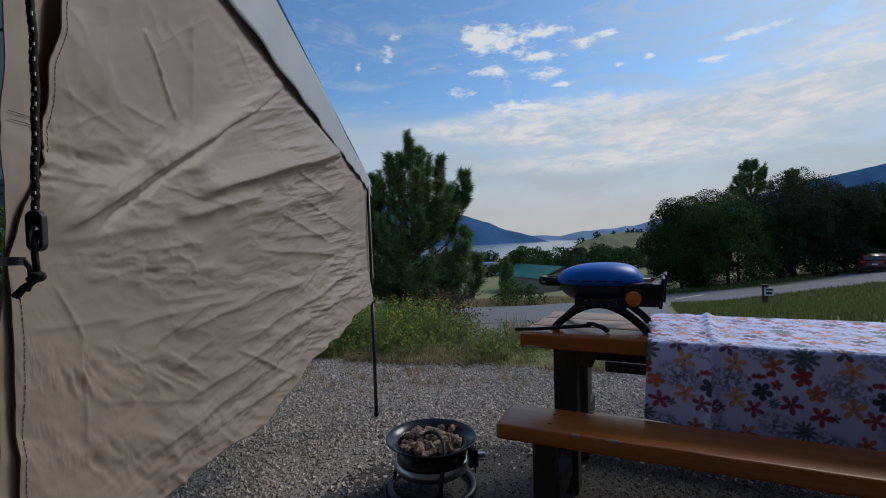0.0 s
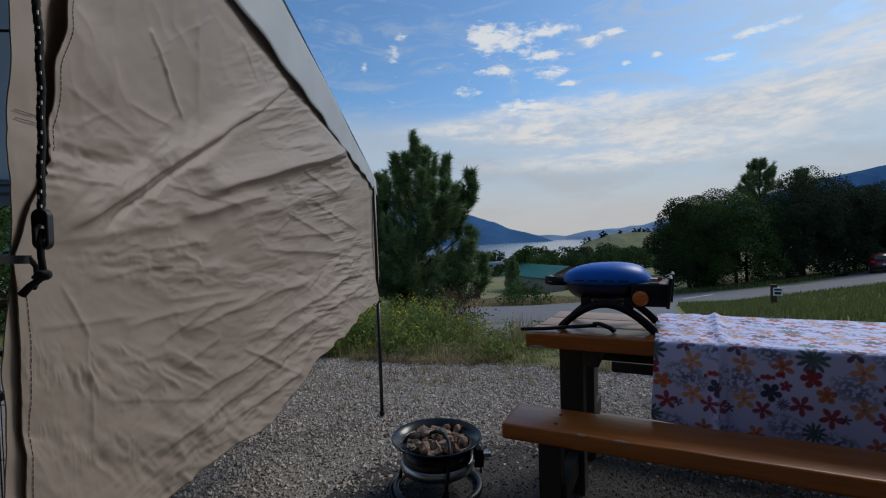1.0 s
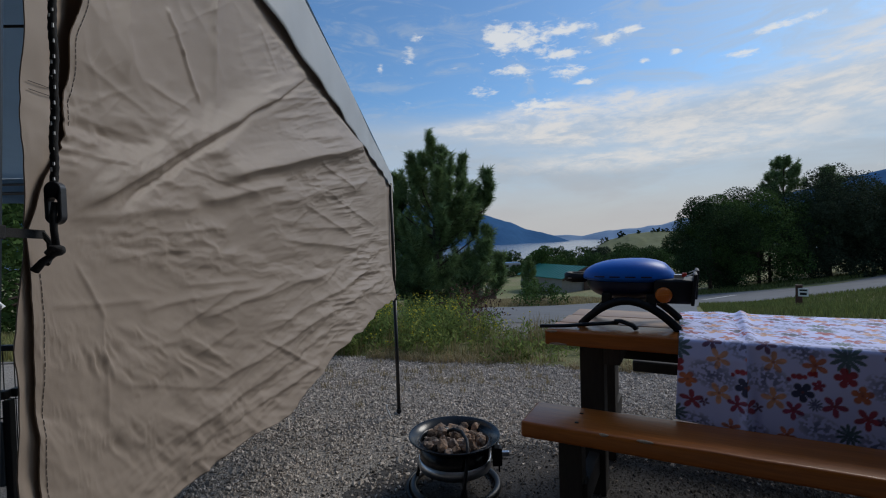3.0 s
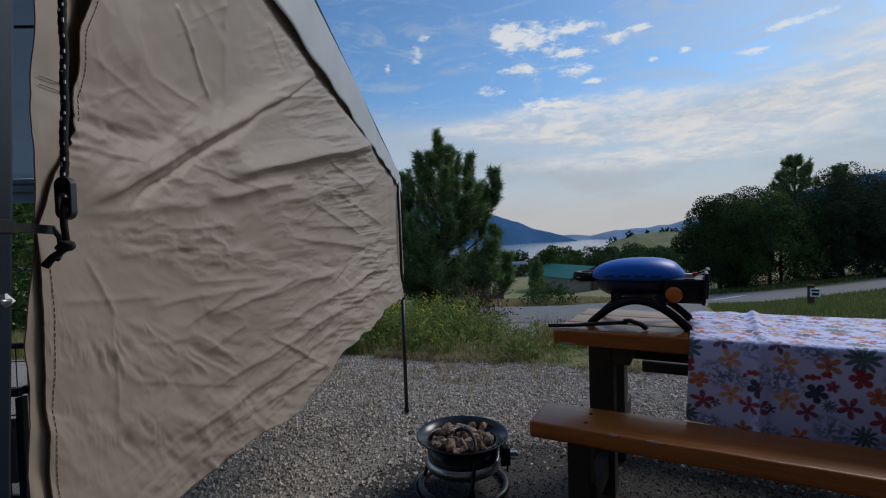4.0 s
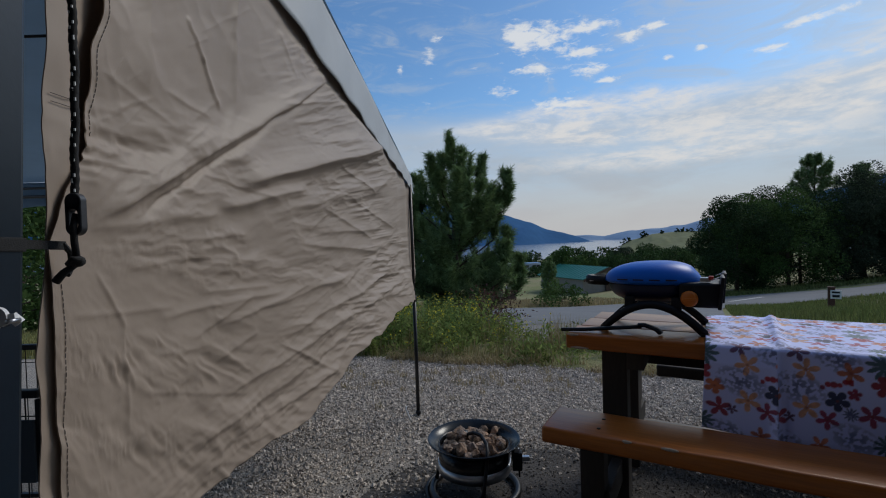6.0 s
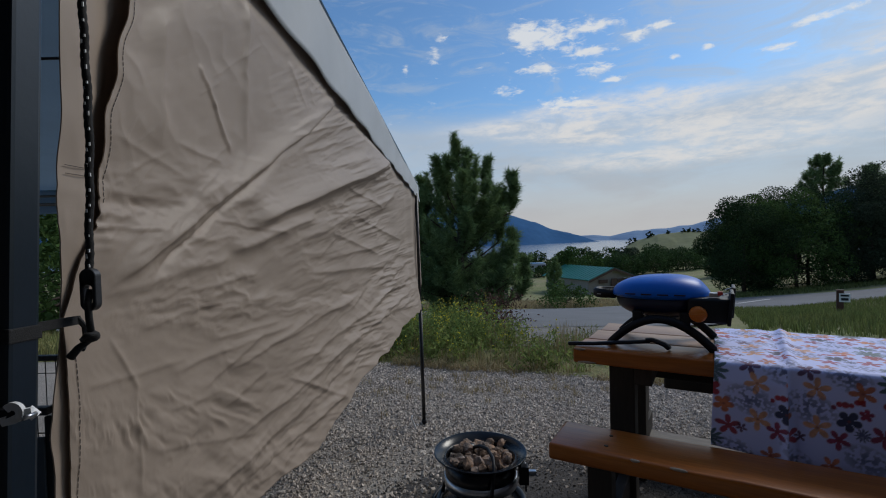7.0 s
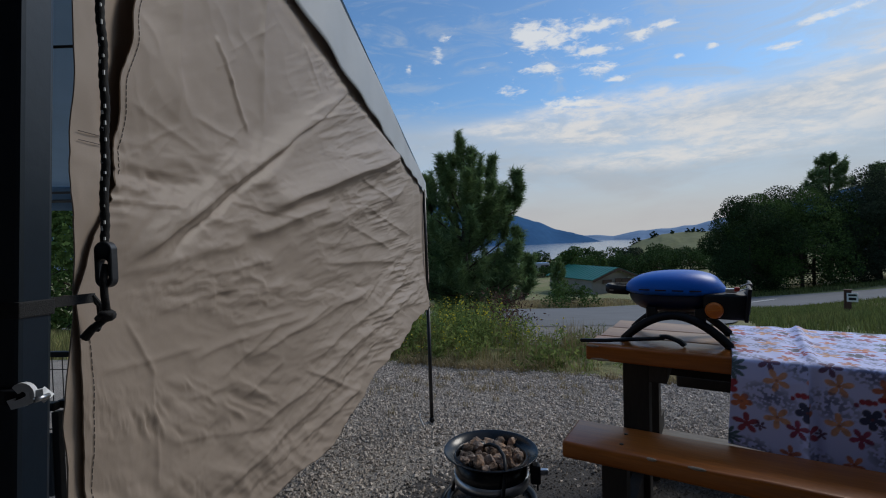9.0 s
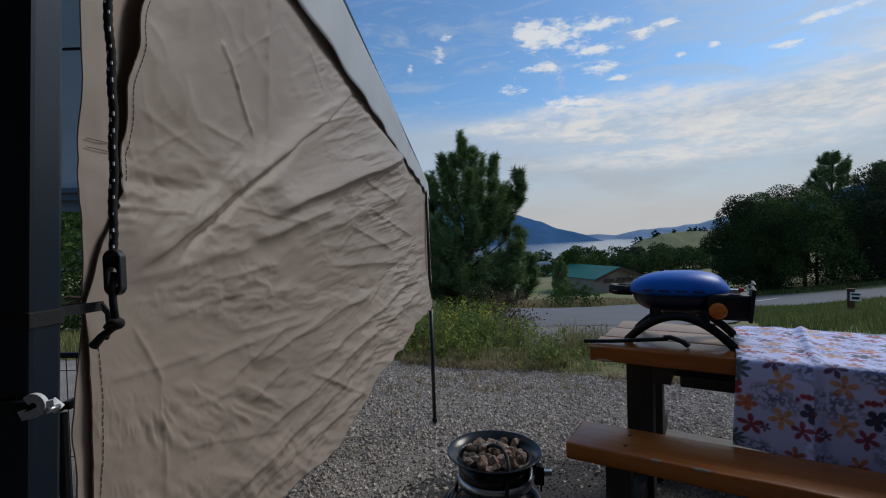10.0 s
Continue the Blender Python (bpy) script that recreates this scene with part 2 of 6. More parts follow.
M = dict(
    canvas=mat("beige_canvas", (0.418, 0.336, 0.272), 0.52, vary=0.04, scale=5, fine=1100, bump=0.15, dist=0.0005, trans=0.20, spec=0.4),
    # roofcloth holds the underside's blue shade in its colour; valance is the lit copy
    roofcloth=mat("shade_blue_awning_fabric", (0.24, 0.37, 0.51), 0.6, vary=0.06, scale=4, fine=700, bump=0.2, dist=0.0006, trans=0.15),
    valance=mat("lit_awning_fabric", (0.50, 0.53, 0.55), 0.55, vary=0.06, scale=4, fine=500, bump=0.2, dist=0.0006, trans=0.15),
    thread=mat("dark_thread", (0.055, 0.05, 0.05), 0.9, vary=0.1),
    black_steel=mat("black_painted_steel", (0.012, 0.012, 0.014), 0.42, 0.0, vary=0.2, scale=20, fine=200, bump=0.05),
    black_enamel=mat("black_enamel", (0.006, 0.008, 0.012), 0.24, 0.0, vary=0.25, scale=15, fine=120, bump=0.03, spec=0.35),
    black_plastic=mat("black_plastic", (0.006, 0.007, 0.010), 0.5, vary=0.15, fine=300, bump=0.06, spec=0.3),
    charcoal=mat("charcoal_aluminium", (0.007, 0.014, 0.023), 0.32, 0.0, vary=0.08, scale=6, fine=120, bump=0.04),
    alloy=mat("dark_grey_alloy", (0.045, 0.047, 0.052), 0.4, 0.3, vary=0.2, scale=200, fine=600, bump=0.1, dist=0.0005),
    steel=mat("brushed_steel", (0.55, 0.56, 0.58), 0.35, 1.0, vary=0.1, fine=150, bump=0.05),
    white_plastic=mat("white_plastic", (0.72, 0.73, 0.74), 0.4, vary=0.04, fine=80, bump=0.03),
    rope=mat("black_cord", (0.014, 0.014, 0.015), 0.85, vary=0.3, scale=300, fine=900, bump=0.6, dist=0.001),
    fleck=mat("reflective_white_thread", (0.75, 0.76, 0.76), 0.5, vary=0.05),
    gravel=mat("gravel_ground", (0.375, 0.33, 0.28), 0.95, vary=0.45, scale=2.2, fine=70, bump=1.0, dist=0.02, second=(0.27, 0.24, 0.21)),
    stone=mat("gravel_stone", (0.57, 0.49, 0.415), 0.9, vary=0.25, scale=40, fine=200, bump=0.4, dist=0.003, island=0.45),
    # grit and soil are coloured darker still for the shade of the table
    grit=mat("dirty_shaded_grit", (0.15, 0.135, 0.12), 0.9, vary=0.25, scale=40, fine=200, bump=0.3, dist=0.002, island=0.6),
    soil=mat("packed_shaded_soil", (0.082, 0.073, 0.066), 0.95, vary=0.3, scale=5, fine=60, bump=0.8, dist=0.012, second=(0.055, 0.049, 0.046)),
    asphalt=mat("worn_asphalt", (0.16, 0.165, 0.175), 0.9, vary=0.15, scale=0.7, fine=45, bump=0.3, dist=0.006),
    apron=mat("pale_gravel_apron", (0.21, 0.20, 0.185), 0.95, vary=0.25, scale=1.5, fine=50, bump=0.6, dist=0.01),
    paint=mat("road_paint", (0.6, 0.6, 0.58), 0.8, vary=0.15, scale=4, fine=30),
    meadow=mat("dry_meadow", (0.16, 0.19, 0.06), 1.0, vary=0.35, scale=0.22, fine=14, bump=0.8, dist=0.05, second=(0.26, 0.225, 0.115)),
    lush=mat("meadow_blade", (0.125, 0.172, 0.052), 0.8, vary=0.25, scale=1.0, fine=30, bump=0, island=0.4, second=(0.16, 0.17, 0.065), spec=0.12, trans=0.3),
    blade=mat("grass_blade", (0.19, 0.225, 0.075), 0.8, vary=0.2, scale=1.5, fine=30, bump=0, island=0.35, second=(0.34, 0.29, 0.13), spec=0.12, trans=0.3),
    weed=mat("weed_leaf", (0.205, 0.240, 0.075), 0.8, vary=0.25, scale=2.0, fine=30, bump=0, island=0.5, second=(0.15, 0.22, 0.065), spec=0.12, trans=0.45),
    straw=mat("dry_stem", (0.44, 0.35, 0.19), 0.9, vary=0.2, bump=0, island=0.3, trans=0.2),
    flower=mat("yellow_blossom", (0.75, 0.64, 0.05), 0.7, vary=0.15, bump=0, island=0.2, trans=0.3),
    redweed=mat("russet_weed", (0.13, 0.065, 0.05), 0.9, vary=0.3, bump=0, island=0.4, trans=0.2),
    needle=mat("pine_needle", (0.118, 0.190, 0.085), 0.65, vary=0.2, scale=1.2, fine=30, bump=0, island=0.45, second=(0.175, 0.255, 0.095), spec=0.12, trans=0.3),
    bark=mat("brown_bark", (0.075, 0.052, 0.038), 0.95, vary=0.35, scale=10, fine=60, bump=0.8, dist=0.01, stretch=(1, 1, 0.25)),
    leaf=mat("dark_leaf", (0.036, 0.070, 0.026), 0.8, vary=0.3, scale=0.5, fine=12, bump=0, island=0.4, spec=0.12, trans=0.2),
    leaf_mid=mat("mid_green_leaf", (0.058, 0.105, 0.034), 0.8, vary=0.25, scale=0.5, fine=12, bump=0, island=0.45, spec=0.12, trans=0.2),
    leaf_light=mat("bright_leaf", (0.080, 0.140, 0.040), 0.8, vary=0.25, scale=0.5, fine=12, bump=0, island=0.4, spec=0.12, trans=0.25),
    leaf_grey=mat("grey_green_leaf", (0.048, 0.070, 0.040), 0.8, vary=0.25, scale=0.5, fine=12, bump=0, island=0.4, spec=0.12, trans=0.2),
    varnish=mat("orange_varnished_wood", (0.40, 0.122, 0.016), 0.36, vary=0.25, scale=3, fine=26, bump=0.15, dist=0.002, stretch=(0.35, 5, 5), second=(0.24, 0.066, 0.009), coat=0.14, spec=0.35),
    topwood=mat("worn_table_board", (0.34, 0.20, 0.11), 0.5, vary=0.25, scale=3, fine=26, bump=0.2, dist=0.002, stretch=(0.35, 5, 5), second=(0.25, 0.14, 0.075), coat=0.15),
    darkwood=mat("dark_timber", (0.035, 0.026, 0.02), 0.75, vary=0.3, scale=4, fine=40, bump=0.3, dist=0.002, stretch=(3, 3, 0.4)),
    greywood=mat("weathered_grey_timber", (0.24, 0.22, 0.20), 0.85, vary=0.25, scale=4, fine=40, bump=0.3, dist=0.002, stretch=(0.4, 4, 4)),
    chip=mat("bare_wood_chip", (0.42, 0.34, 0.26), 0.9, vary=0.25, scale=60, fine=200, bump=0.4),
    blue=mat("blue_enamel", (0.003, 0.125, 0.56), 0.42, 0.0, vary=0.06, scale=6, fine=300, bump=0.02, spec=0.25),
    orange=mat("orange_plastic", (0.62, 0.16, 0.012), 0.45, vary=0.06, fine=200, bump=0.03),
    red=mat("red_fitting", (0.45, 0.03, 0.02), 0.4, vary=0.05),
    lava=mat("lava_rock", (0.20, 0.175, 0.16), 0.95, vary=0.4, scale=14, fine=140, bump=1.0, dist=0.006, obrand=0.8, second=(0.27, 0.16, 0.095)),
    teal=mat("green_metal_roof", (0.012, 0.165, 0.125), 0.45, vary=0.1, scale=0.6, fine=8, bump=0.05),
    block=mat("pale_block_wall", (0.30, 0.28, 0.255), 0.9, vary=0.12, scale=1.2, fine=20, bump=0.2, dist=0.01),
    fascia=mat("brown_fascia", (0.10, 0.06, 0.045), 0.8, vary=0.15, scale=2, fine=20),
    gloom=mat("dark_opening", (0.02, 0.02, 0.02), 0.9, vary=0.1),
    glass=mat("vehicle_glass", (0.02, 0.025, 0.03), 0.08, vary=0.05, bump=0),
    carred=mat("dark_red_paint", (0.12, 0.010, 0.009), 0.4, vary=0.06, coat=0.5, bump=0),
    tyre=mat("tyre_rubber", (0.02, 0.02, 0.02), 0.9, vary=0.1),
    van_side=mat("faded_trailer_paint", (0.30, 0.33, 0.37), 0.5, vary=0.08, bump=0),
    white_van=mat("white_vehicle_paint", (0.6, 0.63, 0.66), 0.4, vary=0.05, bump=0),
    lamp=mat("red_lens", (0.35, 0.02, 0.015), 0.25, vary=0.05, bump=0),
    blue_tarp=mat("pale_blue_panel", (0.20, 0.38, 0.62), 0.5, vary=0.06, bump=0),
    postwood=mat("brown_sign_post", (0.10, 0.045, 0.028), 0.85, vary=0.25, scale=8, fine=60, bump=0.3),
    slate=mat("slate_blue_fabric", (0.055, 0.075, 0.10), 0.8, vary=0.1, scale=6, fine=300, bump=0.2, dist=0.001),
    navy=mat("navy_enamel", (0.003, 0.010, 0.042), 0.35, vary=0.1, fine=200, bump=0.02, spec=0.4),
    light_block=mat("dull_grey_panel", (0.06, 0.06, 0.065), 0.6, vary=0.06, scale=1, fine=40, bump=0.05),
    water=mat("lake_water", (0.20, 0.24, 0.30), 0.18, vary=0.05, scale=0.01, fine=0.05, bump=0.05, dist=0.5),
    # the blue and paleness of distance haze are painted into these two colours
    far_blue=mat("haze_blue_mountain", (0.055, 0.135, 0.27), 1.0, vary=0.10, scale=0.003, fine=0.02, bump=0.3, dist=10, spec=0),
    far_pale=mat("haze_pale_ridge", (0.26, 0.36, 0.50), 1.0, vary=0.05, scale=0.002, fine=0.02, bump=0, spec=0),
    hill=mat("dry_grass_hill", (0.16, 0.165, 0.075), 1.0, vary=0.18, scale=0.02, fine=0.25, bump=0.2, dist=0.5, second=(0.12, 0.14, 0.06)),
)


# ---------------------------------------------------------------- building helpers
def data_of(name, verts, faces, material, smooth=False):
    me = bpy.data.meshes.new(name)
    me.from_pydata([tuple(map(float, v)) for v in verts], [], [tuple(map(int, f)) for f in faces])
    if smooth:
        me.polygons.foreach_set("use_smooth", [True] * len(me.polygons))
    me.materials.append(material)
    me.update()
    return me


def quick(name, verts, faces, material, smooth=False):
    """Large meshes, quads or triangles of one size, by numpy."""
    verts, faces = np.asarray(verts, np.float32), np.asarray(faces, np.int32)
    k = faces.shape[1]
    me = bpy.data.meshes.new(name)
    me.vertices.add(len(verts))
    me.vertices.foreach_set("co", verts.ravel())
    me.loops.add(faces.size)
    me.loops.foreach_set("vertex_index", faces.ravel())
    me.polygons.add(len(faces))
    me.polygons.foreach_set("loop_start", np.arange(0, faces.size, k, dtype=np.int32))
    me.polygons.foreach_set("use_smooth", np.full(len(faces), smooth))
    me.materials.append(material)
    me.update(calc_edges=True)
    return me


def put(name, me, parent=None, label="", m=None):
    ob = new(name, me)
    if parent is not None:
        ob.parent = parent
    if m is not None:
        ob.matrix_basis = m
    return tagged(ob, label)


def part(name, bm, material, parent, label="", smooth=False, m=None):
    me = bpy.data.meshes.new(name)
    bm.to_mesh(me)
    bm.free()
    me.materials.append(material)
    if smooth:
        me.polygons.foreach_set("use_smooth", [True] * len(me.polygons))
    return put(name, me, parent, label, m)


def thing(name, m, label, category, group="", kind=""):
    return tagged_at(new(name), m, label, category, group, kind)


def tagged_at(ob, m, label, category, group="", kind=""):
    ob.matrix_basis = m
    return tagged(ob, label, category, group, kind)


def box(cx, cy, cz, sx, sy, sz, bevel=0.0, m=None, bm=None, seg=2):
    own = bmesh.new()
    bmesh.ops.create_cube(own, size=1, matrix=Matrix.Translation((cx, cy, cz)) @ Matrix.Diagonal((sx, sy, sz, 1)))
    if bevel:
        bmesh.ops.bevel(own, geom=own.edges[:], offset=bevel, segments=seg, profile=0.6, affect="EDGES")
    if m is not None:
        own.transform(m)
    if bm is None:
        return own
    me = bpy.data.meshes.new("tmp")
    own.to_mesh(me)
    own.free()
    bm.from_mesh(me)
    bpy.data.meshes.remove(me)
    return bm


def lathe(profile, segs=48, m=None, closed=False):
    """A body of revolution about z from (radius, height) pairs."""
    bm = bmesh.new()
    rings = [[bm.verts.new((r * math.cos(2 * math.pi * i / segs), r * math.sin(2 * math.pi * i / segs), z)) for i in range(segs)] for r, z in profile]
    pairs = list(zip(rings, rings[1:])) + ([(rings[-1], rings[0])] if closed else [])
    for a, b in pairs:
        for i in range(segs):
            j = (i + 1) % segs
            bm.faces.new((a[i], a[j], b[j], b[i]))
    if not closed:
        for ring in (rings[0], rings[-1]):
            bm.faces.new(ring)
    bmesh.ops.recalc_face_normals(bm, faces=bm.faces[:])
    if m is not None:
        bm.transform(m)
    return bm


def tube(points, radius, segs=10, bm=None):
    """A round bar along points; radius: one number or one for each point."""
    bm = bm or bmesh.new()
    pts = [Vector(p) for p in points]
    rad = radius if isinstance(radius, (list, tuple)) else [radius] * len(pts)
    rings, side = [], None
    for i, p in enumerate(pts):
        d = (pts[min(i + 1, len(pts) - 1)] - pts[max(i - 1, 0)]).normalized()
        if side is None:
            side = d.orthogonal().normalized()
        side = (side - d * side.dot(d)).normalized()
        up = d.cross(side)
        rings.append([bm.verts.new(p + rad[i] * (math.cos(2 * math.pi * k / segs) * side + math.sin(2 * math.pi * k / segs) * up)) for k in range(segs)])
    for a, b in zip(rings, rings[1:]):
        for k in range(segs):
            bm.faces.new((a[k], a[(k + 1) % segs], b[(k + 1) % segs], b[k]))
    bm.faces.new(rings[0][::-1])
    bm.faces.new(rings[-1])
    return bm


def sweep(points, w, h, bm=None, up=(0, 0, 1)):
    """A flat bar of width w and height h along points."""
    bm = bm or bmesh.new()
    pts, rings, up = [Vector(p) for p in points], [], Vector(up)
    for i, p in enumerate(pts):
        d = (pts[min(i + 1, len(pts) - 1)] - pts[max(i - 1, 0)]).normalized()
        s = d.cross(up).normalized()
        v = s.cross(d)
        rings.append([bm.verts.new(p + a * w / 2 * s + b * h / 2 * v) for a, b in ((-1, -1), (1, -1), (1, 1), (-1, 1))])
    for a, b in zip(rings, rings[1:]):
        for k in range(4):
            bm.faces.new((a[k], a[(k + 1) % 4], b[(k + 1) % 4], b[k]))
    bm.faces.new(rings[0][::-1])
    bm.faces.new(rings[-1])
    bmesh.ops.recalc_face_normals(bm, faces=bm.faces[:])
    return bm


def grid_faces(nu, nv):
    i, j = np.meshgrid(np.arange(nu - 1), np.arange(nv - 1), indexing="ij")
    k = (i * nv + j).ravel()
    return np.stack([k, k + nv, k + nv + 1, k + 1], 1)


RNG = np.random.default_rng(5)


def vnoise(x, y, seed=0):
    """Smooth value noise in two dimensions, 0 to 1."""
    x, y = np.asarray(x, float), np.asarray(y, float)
    xi, yi = np.floor(x).astype(int), np.floor(y).astype(int)
    fx, fy = x - xi, y - yi
    fx, fy = fx * fx * (3 - 2 * fx), fy * fy * (3 - 2 * fy)

    def h(a, b):
        v = np.sin(a * 127.1 + b * 311.7 + seed * 74.7) * 43758.5453
        return v - np.floor(v)

    return (h(xi, yi) * (1 - fx) + h(xi + 1, yi) * fx) * (1 - fy) + (h(xi, yi + 1) * (1 - fx) + h(xi + 1, yi + 1) * fx) * fy


def fbm(x, y, seed=0, octaves=4):
    return sum(vnoise(x * 2**o, y * 2**o, seed + o) * 0.5**o for o in range(octaves)) / sum(0.5**o for o in range(octaves))


# ---------------------------------------------------------------- terrain
def lie(x, y):
    """The height of the ground: level at the pitch, then falling away to the lake."""
    x, y = np.asarray(x, float), np.asarray(y, float)
    d = np.maximum(0, y - 4.3)
    d = d * d / (d + 1.0)
    d = np.minimum(d, 55) + 0.25 * np.clip(d - 55, 0, 100)
    z = -17.0 * (1 - np.exp(-d / 110.0)) + 0.08 * np.maximum(0, x - 14) * np.exp(-np.maximum(0, y - 60) / 60)
    far = np.maximum(0, y - 150)
    return z - 0.05 * np.minimum(far, 1100)


def build_ground():
    ys = np.concatenate([np.linspace(-40, 3, 16), np.linspace(3.5, 22, 75), np.geomspace(22.6, 1500, 70)])
    xs = np.concatenate([-np.geomspace(1500, 8, 40), np.linspace(-7.5, 24, 90), np.geomspace(25, 1800, 45)])
    X, Y = np.meshgrid(xs, ys, indexing="ij")
    Z = lie(X, Y)
    rough = np.clip((Y - 4.6) / 2, 0, 1)
    Z = Z + rough * 0.05 * (fbm(X * 0.5, Y * 0.5, 3) - 0.5) - 0.024
    ob = put("ground", quick("ground", np.stack([X, Y, Z], -1).reshape(-1, 3), grid_faces(len(xs), len(ys)), M["meadow"], True))
    tagged(ob, "dry green meadow ground sloping down towards a lake", "ground", kind="structure")


build_ground()
# gravel pad of the pitch
edge_x = np.linspace(-9, 9, 60)


def pad_edge(x):
    return 4.22 - 0.30 * np.maximum(np.asarray(x, float), -2.2) * (np.asarray(x) < 2) - (np.asarray(x) >= 2) * 0.6 + 0.14 * (fbm(np.asarray(x) * 1.3, np.asarray(x) * 0 + 2, 4) - 0.5)


def build_pad():
    s = np.linspace(0, 1, 24)
    X = np.repeat(edge_x[:, None], 24, 1)
    Y = -8 + (pad_edge(X) + 8) * s
    Z = 0.012 * (fbm(X * 1.5, Y * 1.5, 6) - 0.5) + lie(X, Y)
    ob = put("gravel_pad", quick("gravel_pad", np.stack([X, Y, Z], -1).reshape(-1, 3), grid_faces(60, 24), M["gravel"], True))
    tagged(ob, "grey crushed gravel pad of a camping pitch", "gravel", kind="structure")



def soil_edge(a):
    """Reach of the trodden, shade-darkened soil round the table, by bearing."""
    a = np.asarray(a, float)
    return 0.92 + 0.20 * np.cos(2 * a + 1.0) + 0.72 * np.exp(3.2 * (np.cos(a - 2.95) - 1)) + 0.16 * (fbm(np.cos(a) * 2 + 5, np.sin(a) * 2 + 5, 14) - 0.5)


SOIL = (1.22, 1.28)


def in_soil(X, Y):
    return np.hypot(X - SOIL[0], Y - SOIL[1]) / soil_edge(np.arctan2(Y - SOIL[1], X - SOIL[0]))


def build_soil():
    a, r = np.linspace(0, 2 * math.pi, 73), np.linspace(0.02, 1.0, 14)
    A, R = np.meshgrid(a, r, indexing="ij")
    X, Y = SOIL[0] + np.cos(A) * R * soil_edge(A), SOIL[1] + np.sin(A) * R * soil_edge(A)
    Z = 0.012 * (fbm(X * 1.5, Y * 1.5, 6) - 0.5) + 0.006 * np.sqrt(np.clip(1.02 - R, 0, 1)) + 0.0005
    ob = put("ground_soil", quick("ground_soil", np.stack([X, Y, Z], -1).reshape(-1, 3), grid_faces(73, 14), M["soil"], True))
    tagged(ob, "trodden soil under and round the picnic table, darkened with the table's shade", "soil", kind="structure")


build_pad()
build_soil()


def build_back():
    # unseen wall added behind the camera to hold sky light off near things
    ob = part("wall_south", box(-0.6, -0.66, 1.55, 10.0, 0.12, 3.1, 0.02), M["light_block"], None)
    tagged(ob, "unseen dark grey wall added behind the camera to block sky light", "wall", kind="structure")


def build_cover():
    # unseen sheet added overhead to shade the near canvas
    xs, ys = np.linspace(-4.2, 3.6, 40), np.linspace(-0.60, 0.28, 12)
    X, Y = np.meshgrid(xs, ys, indexing="ij")
    Z = 2.46 - 0.07 * Y + 0.02 * np.cos(X * 1.6) * np.clip(Y + 0.6, 0, 1)
    ob = put("ceiling", quick("ceiling", np.stack([X, Y, Z], -1).reshape(-1, 3), grid_faces(40, 12), M["light_block"], True))
    ob.modifiers.new("thickness", "SOLIDIFY").thickness = 0.003
    tagged(ob, "unseen dark grey sheet added overhead to shade the near end of the pitch", "awning", kind="structure")


build_back()
build_cover()


def patch(name, near, far, material, lift, label, category, steps=70, across=10):
    """A paved area between two lines on the plan, draped over the ground."""
    def line(p):
        p = np.array(p, float)
        d = np.r_[0, np.cumsum(np.hypot(*np.diff(p, axis=0).T))]
        k = np.linspace(0, d[-1], steps)
        q = np.stack([np.interp(k, d, p[:, 0]), np.interp(k, d, p[:, 1])], 1)
        for _ in range(3):
            q[1:-1] = (q[:-2] + q[1:-1] + q[2:]) / 3
        return q
    a, b = line(near), line(far)
    s = np.linspace(0, 1, across)[None, :, None]
    P = a[:, None] * (1 - s) + b[:, None] * s
    P[:, [0, -1]] += 0.10 * (fbm(P[:, [0, -1], 0] * 1.7, P[:, [0, -1], 1] * 1.7, 8)[..., None] - 0.5)
    Z = lie(P[..., 0], P[..., 1]) + lift
    ob = put(name, quick(name, np.concatenate([P, Z[..., None]], -1).reshape(-1, 3), grid_faces(steps, across), material, True))
    return tagged(ob, label, category, kind="structure")


patch("road", [(-12, 8.8), (-4, 9.2), (0.5, 9.1), (2.4, 9.8), (3.7, 9.2), (4.75, 8.0), (6.7, 11.3), (8.6, 14.7), (10.6, 18.2), (12.5, 21.2), (15, 21), (18.2, 20), (22.3, 19.9), (45, 17)],
      [(-14, 27), (-6, 28), (0, 28.5), (3, 28), (5, 27.4), (6.9, 27), (8.5, 28.5), (10, 30), (12, 31.2), (14, 32), (18.2, 30.6), (23.1, 26.0), (31.7, 30.8), (48, 33)],
      M["asphalt"], 0.016, "worn grey asphalt camp road curving past the pitches", "road")
patch("pavement", [(0.1, 5.7), (1.2, 5.35), (2.6, 4.7), (5, 3.9), (12, 2.2)], [(0.5, 10.0), (2.4, 10.75), (3.7, 9.4), (4.7, 7.0), (5.0, 5.5), (12, 3.6)],
      M["apron"], 0.008, "pale worn gravel driveway joining the camp road", "driveway")


def build_line():
    X, Y = np.array([15.3, 17.6, 17.75, 15.45]), np.array([25.9, 26.7, 26.35, 25.55])
    me = data_of("trim", np.stack([X, Y, lie(X, Y) + 0.024], 1), [(3, 2, 1, 0)], M["paint"])
    tagged(put("trim", me), "white painted stop line on the asphalt road", "road marking", kind="structure")


build_line()


# distance: lake, mountains, grassy hill
def build_lake():
    xs, ys = np.linspace(-4000, 4500, 20), np.linspace(900, 4800, 20)
    X, Y = np.meshgrid(xs, ys, indexing="ij")
    ob = put("water", quick("water", np.stack([X, Y, 0 * X - 53], -1).reshape(-1, 3), grid_faces(20, 20), M["water"], True))
    tagged(ob, "calm pale grey lake in the distance", "lake", kind="structure")


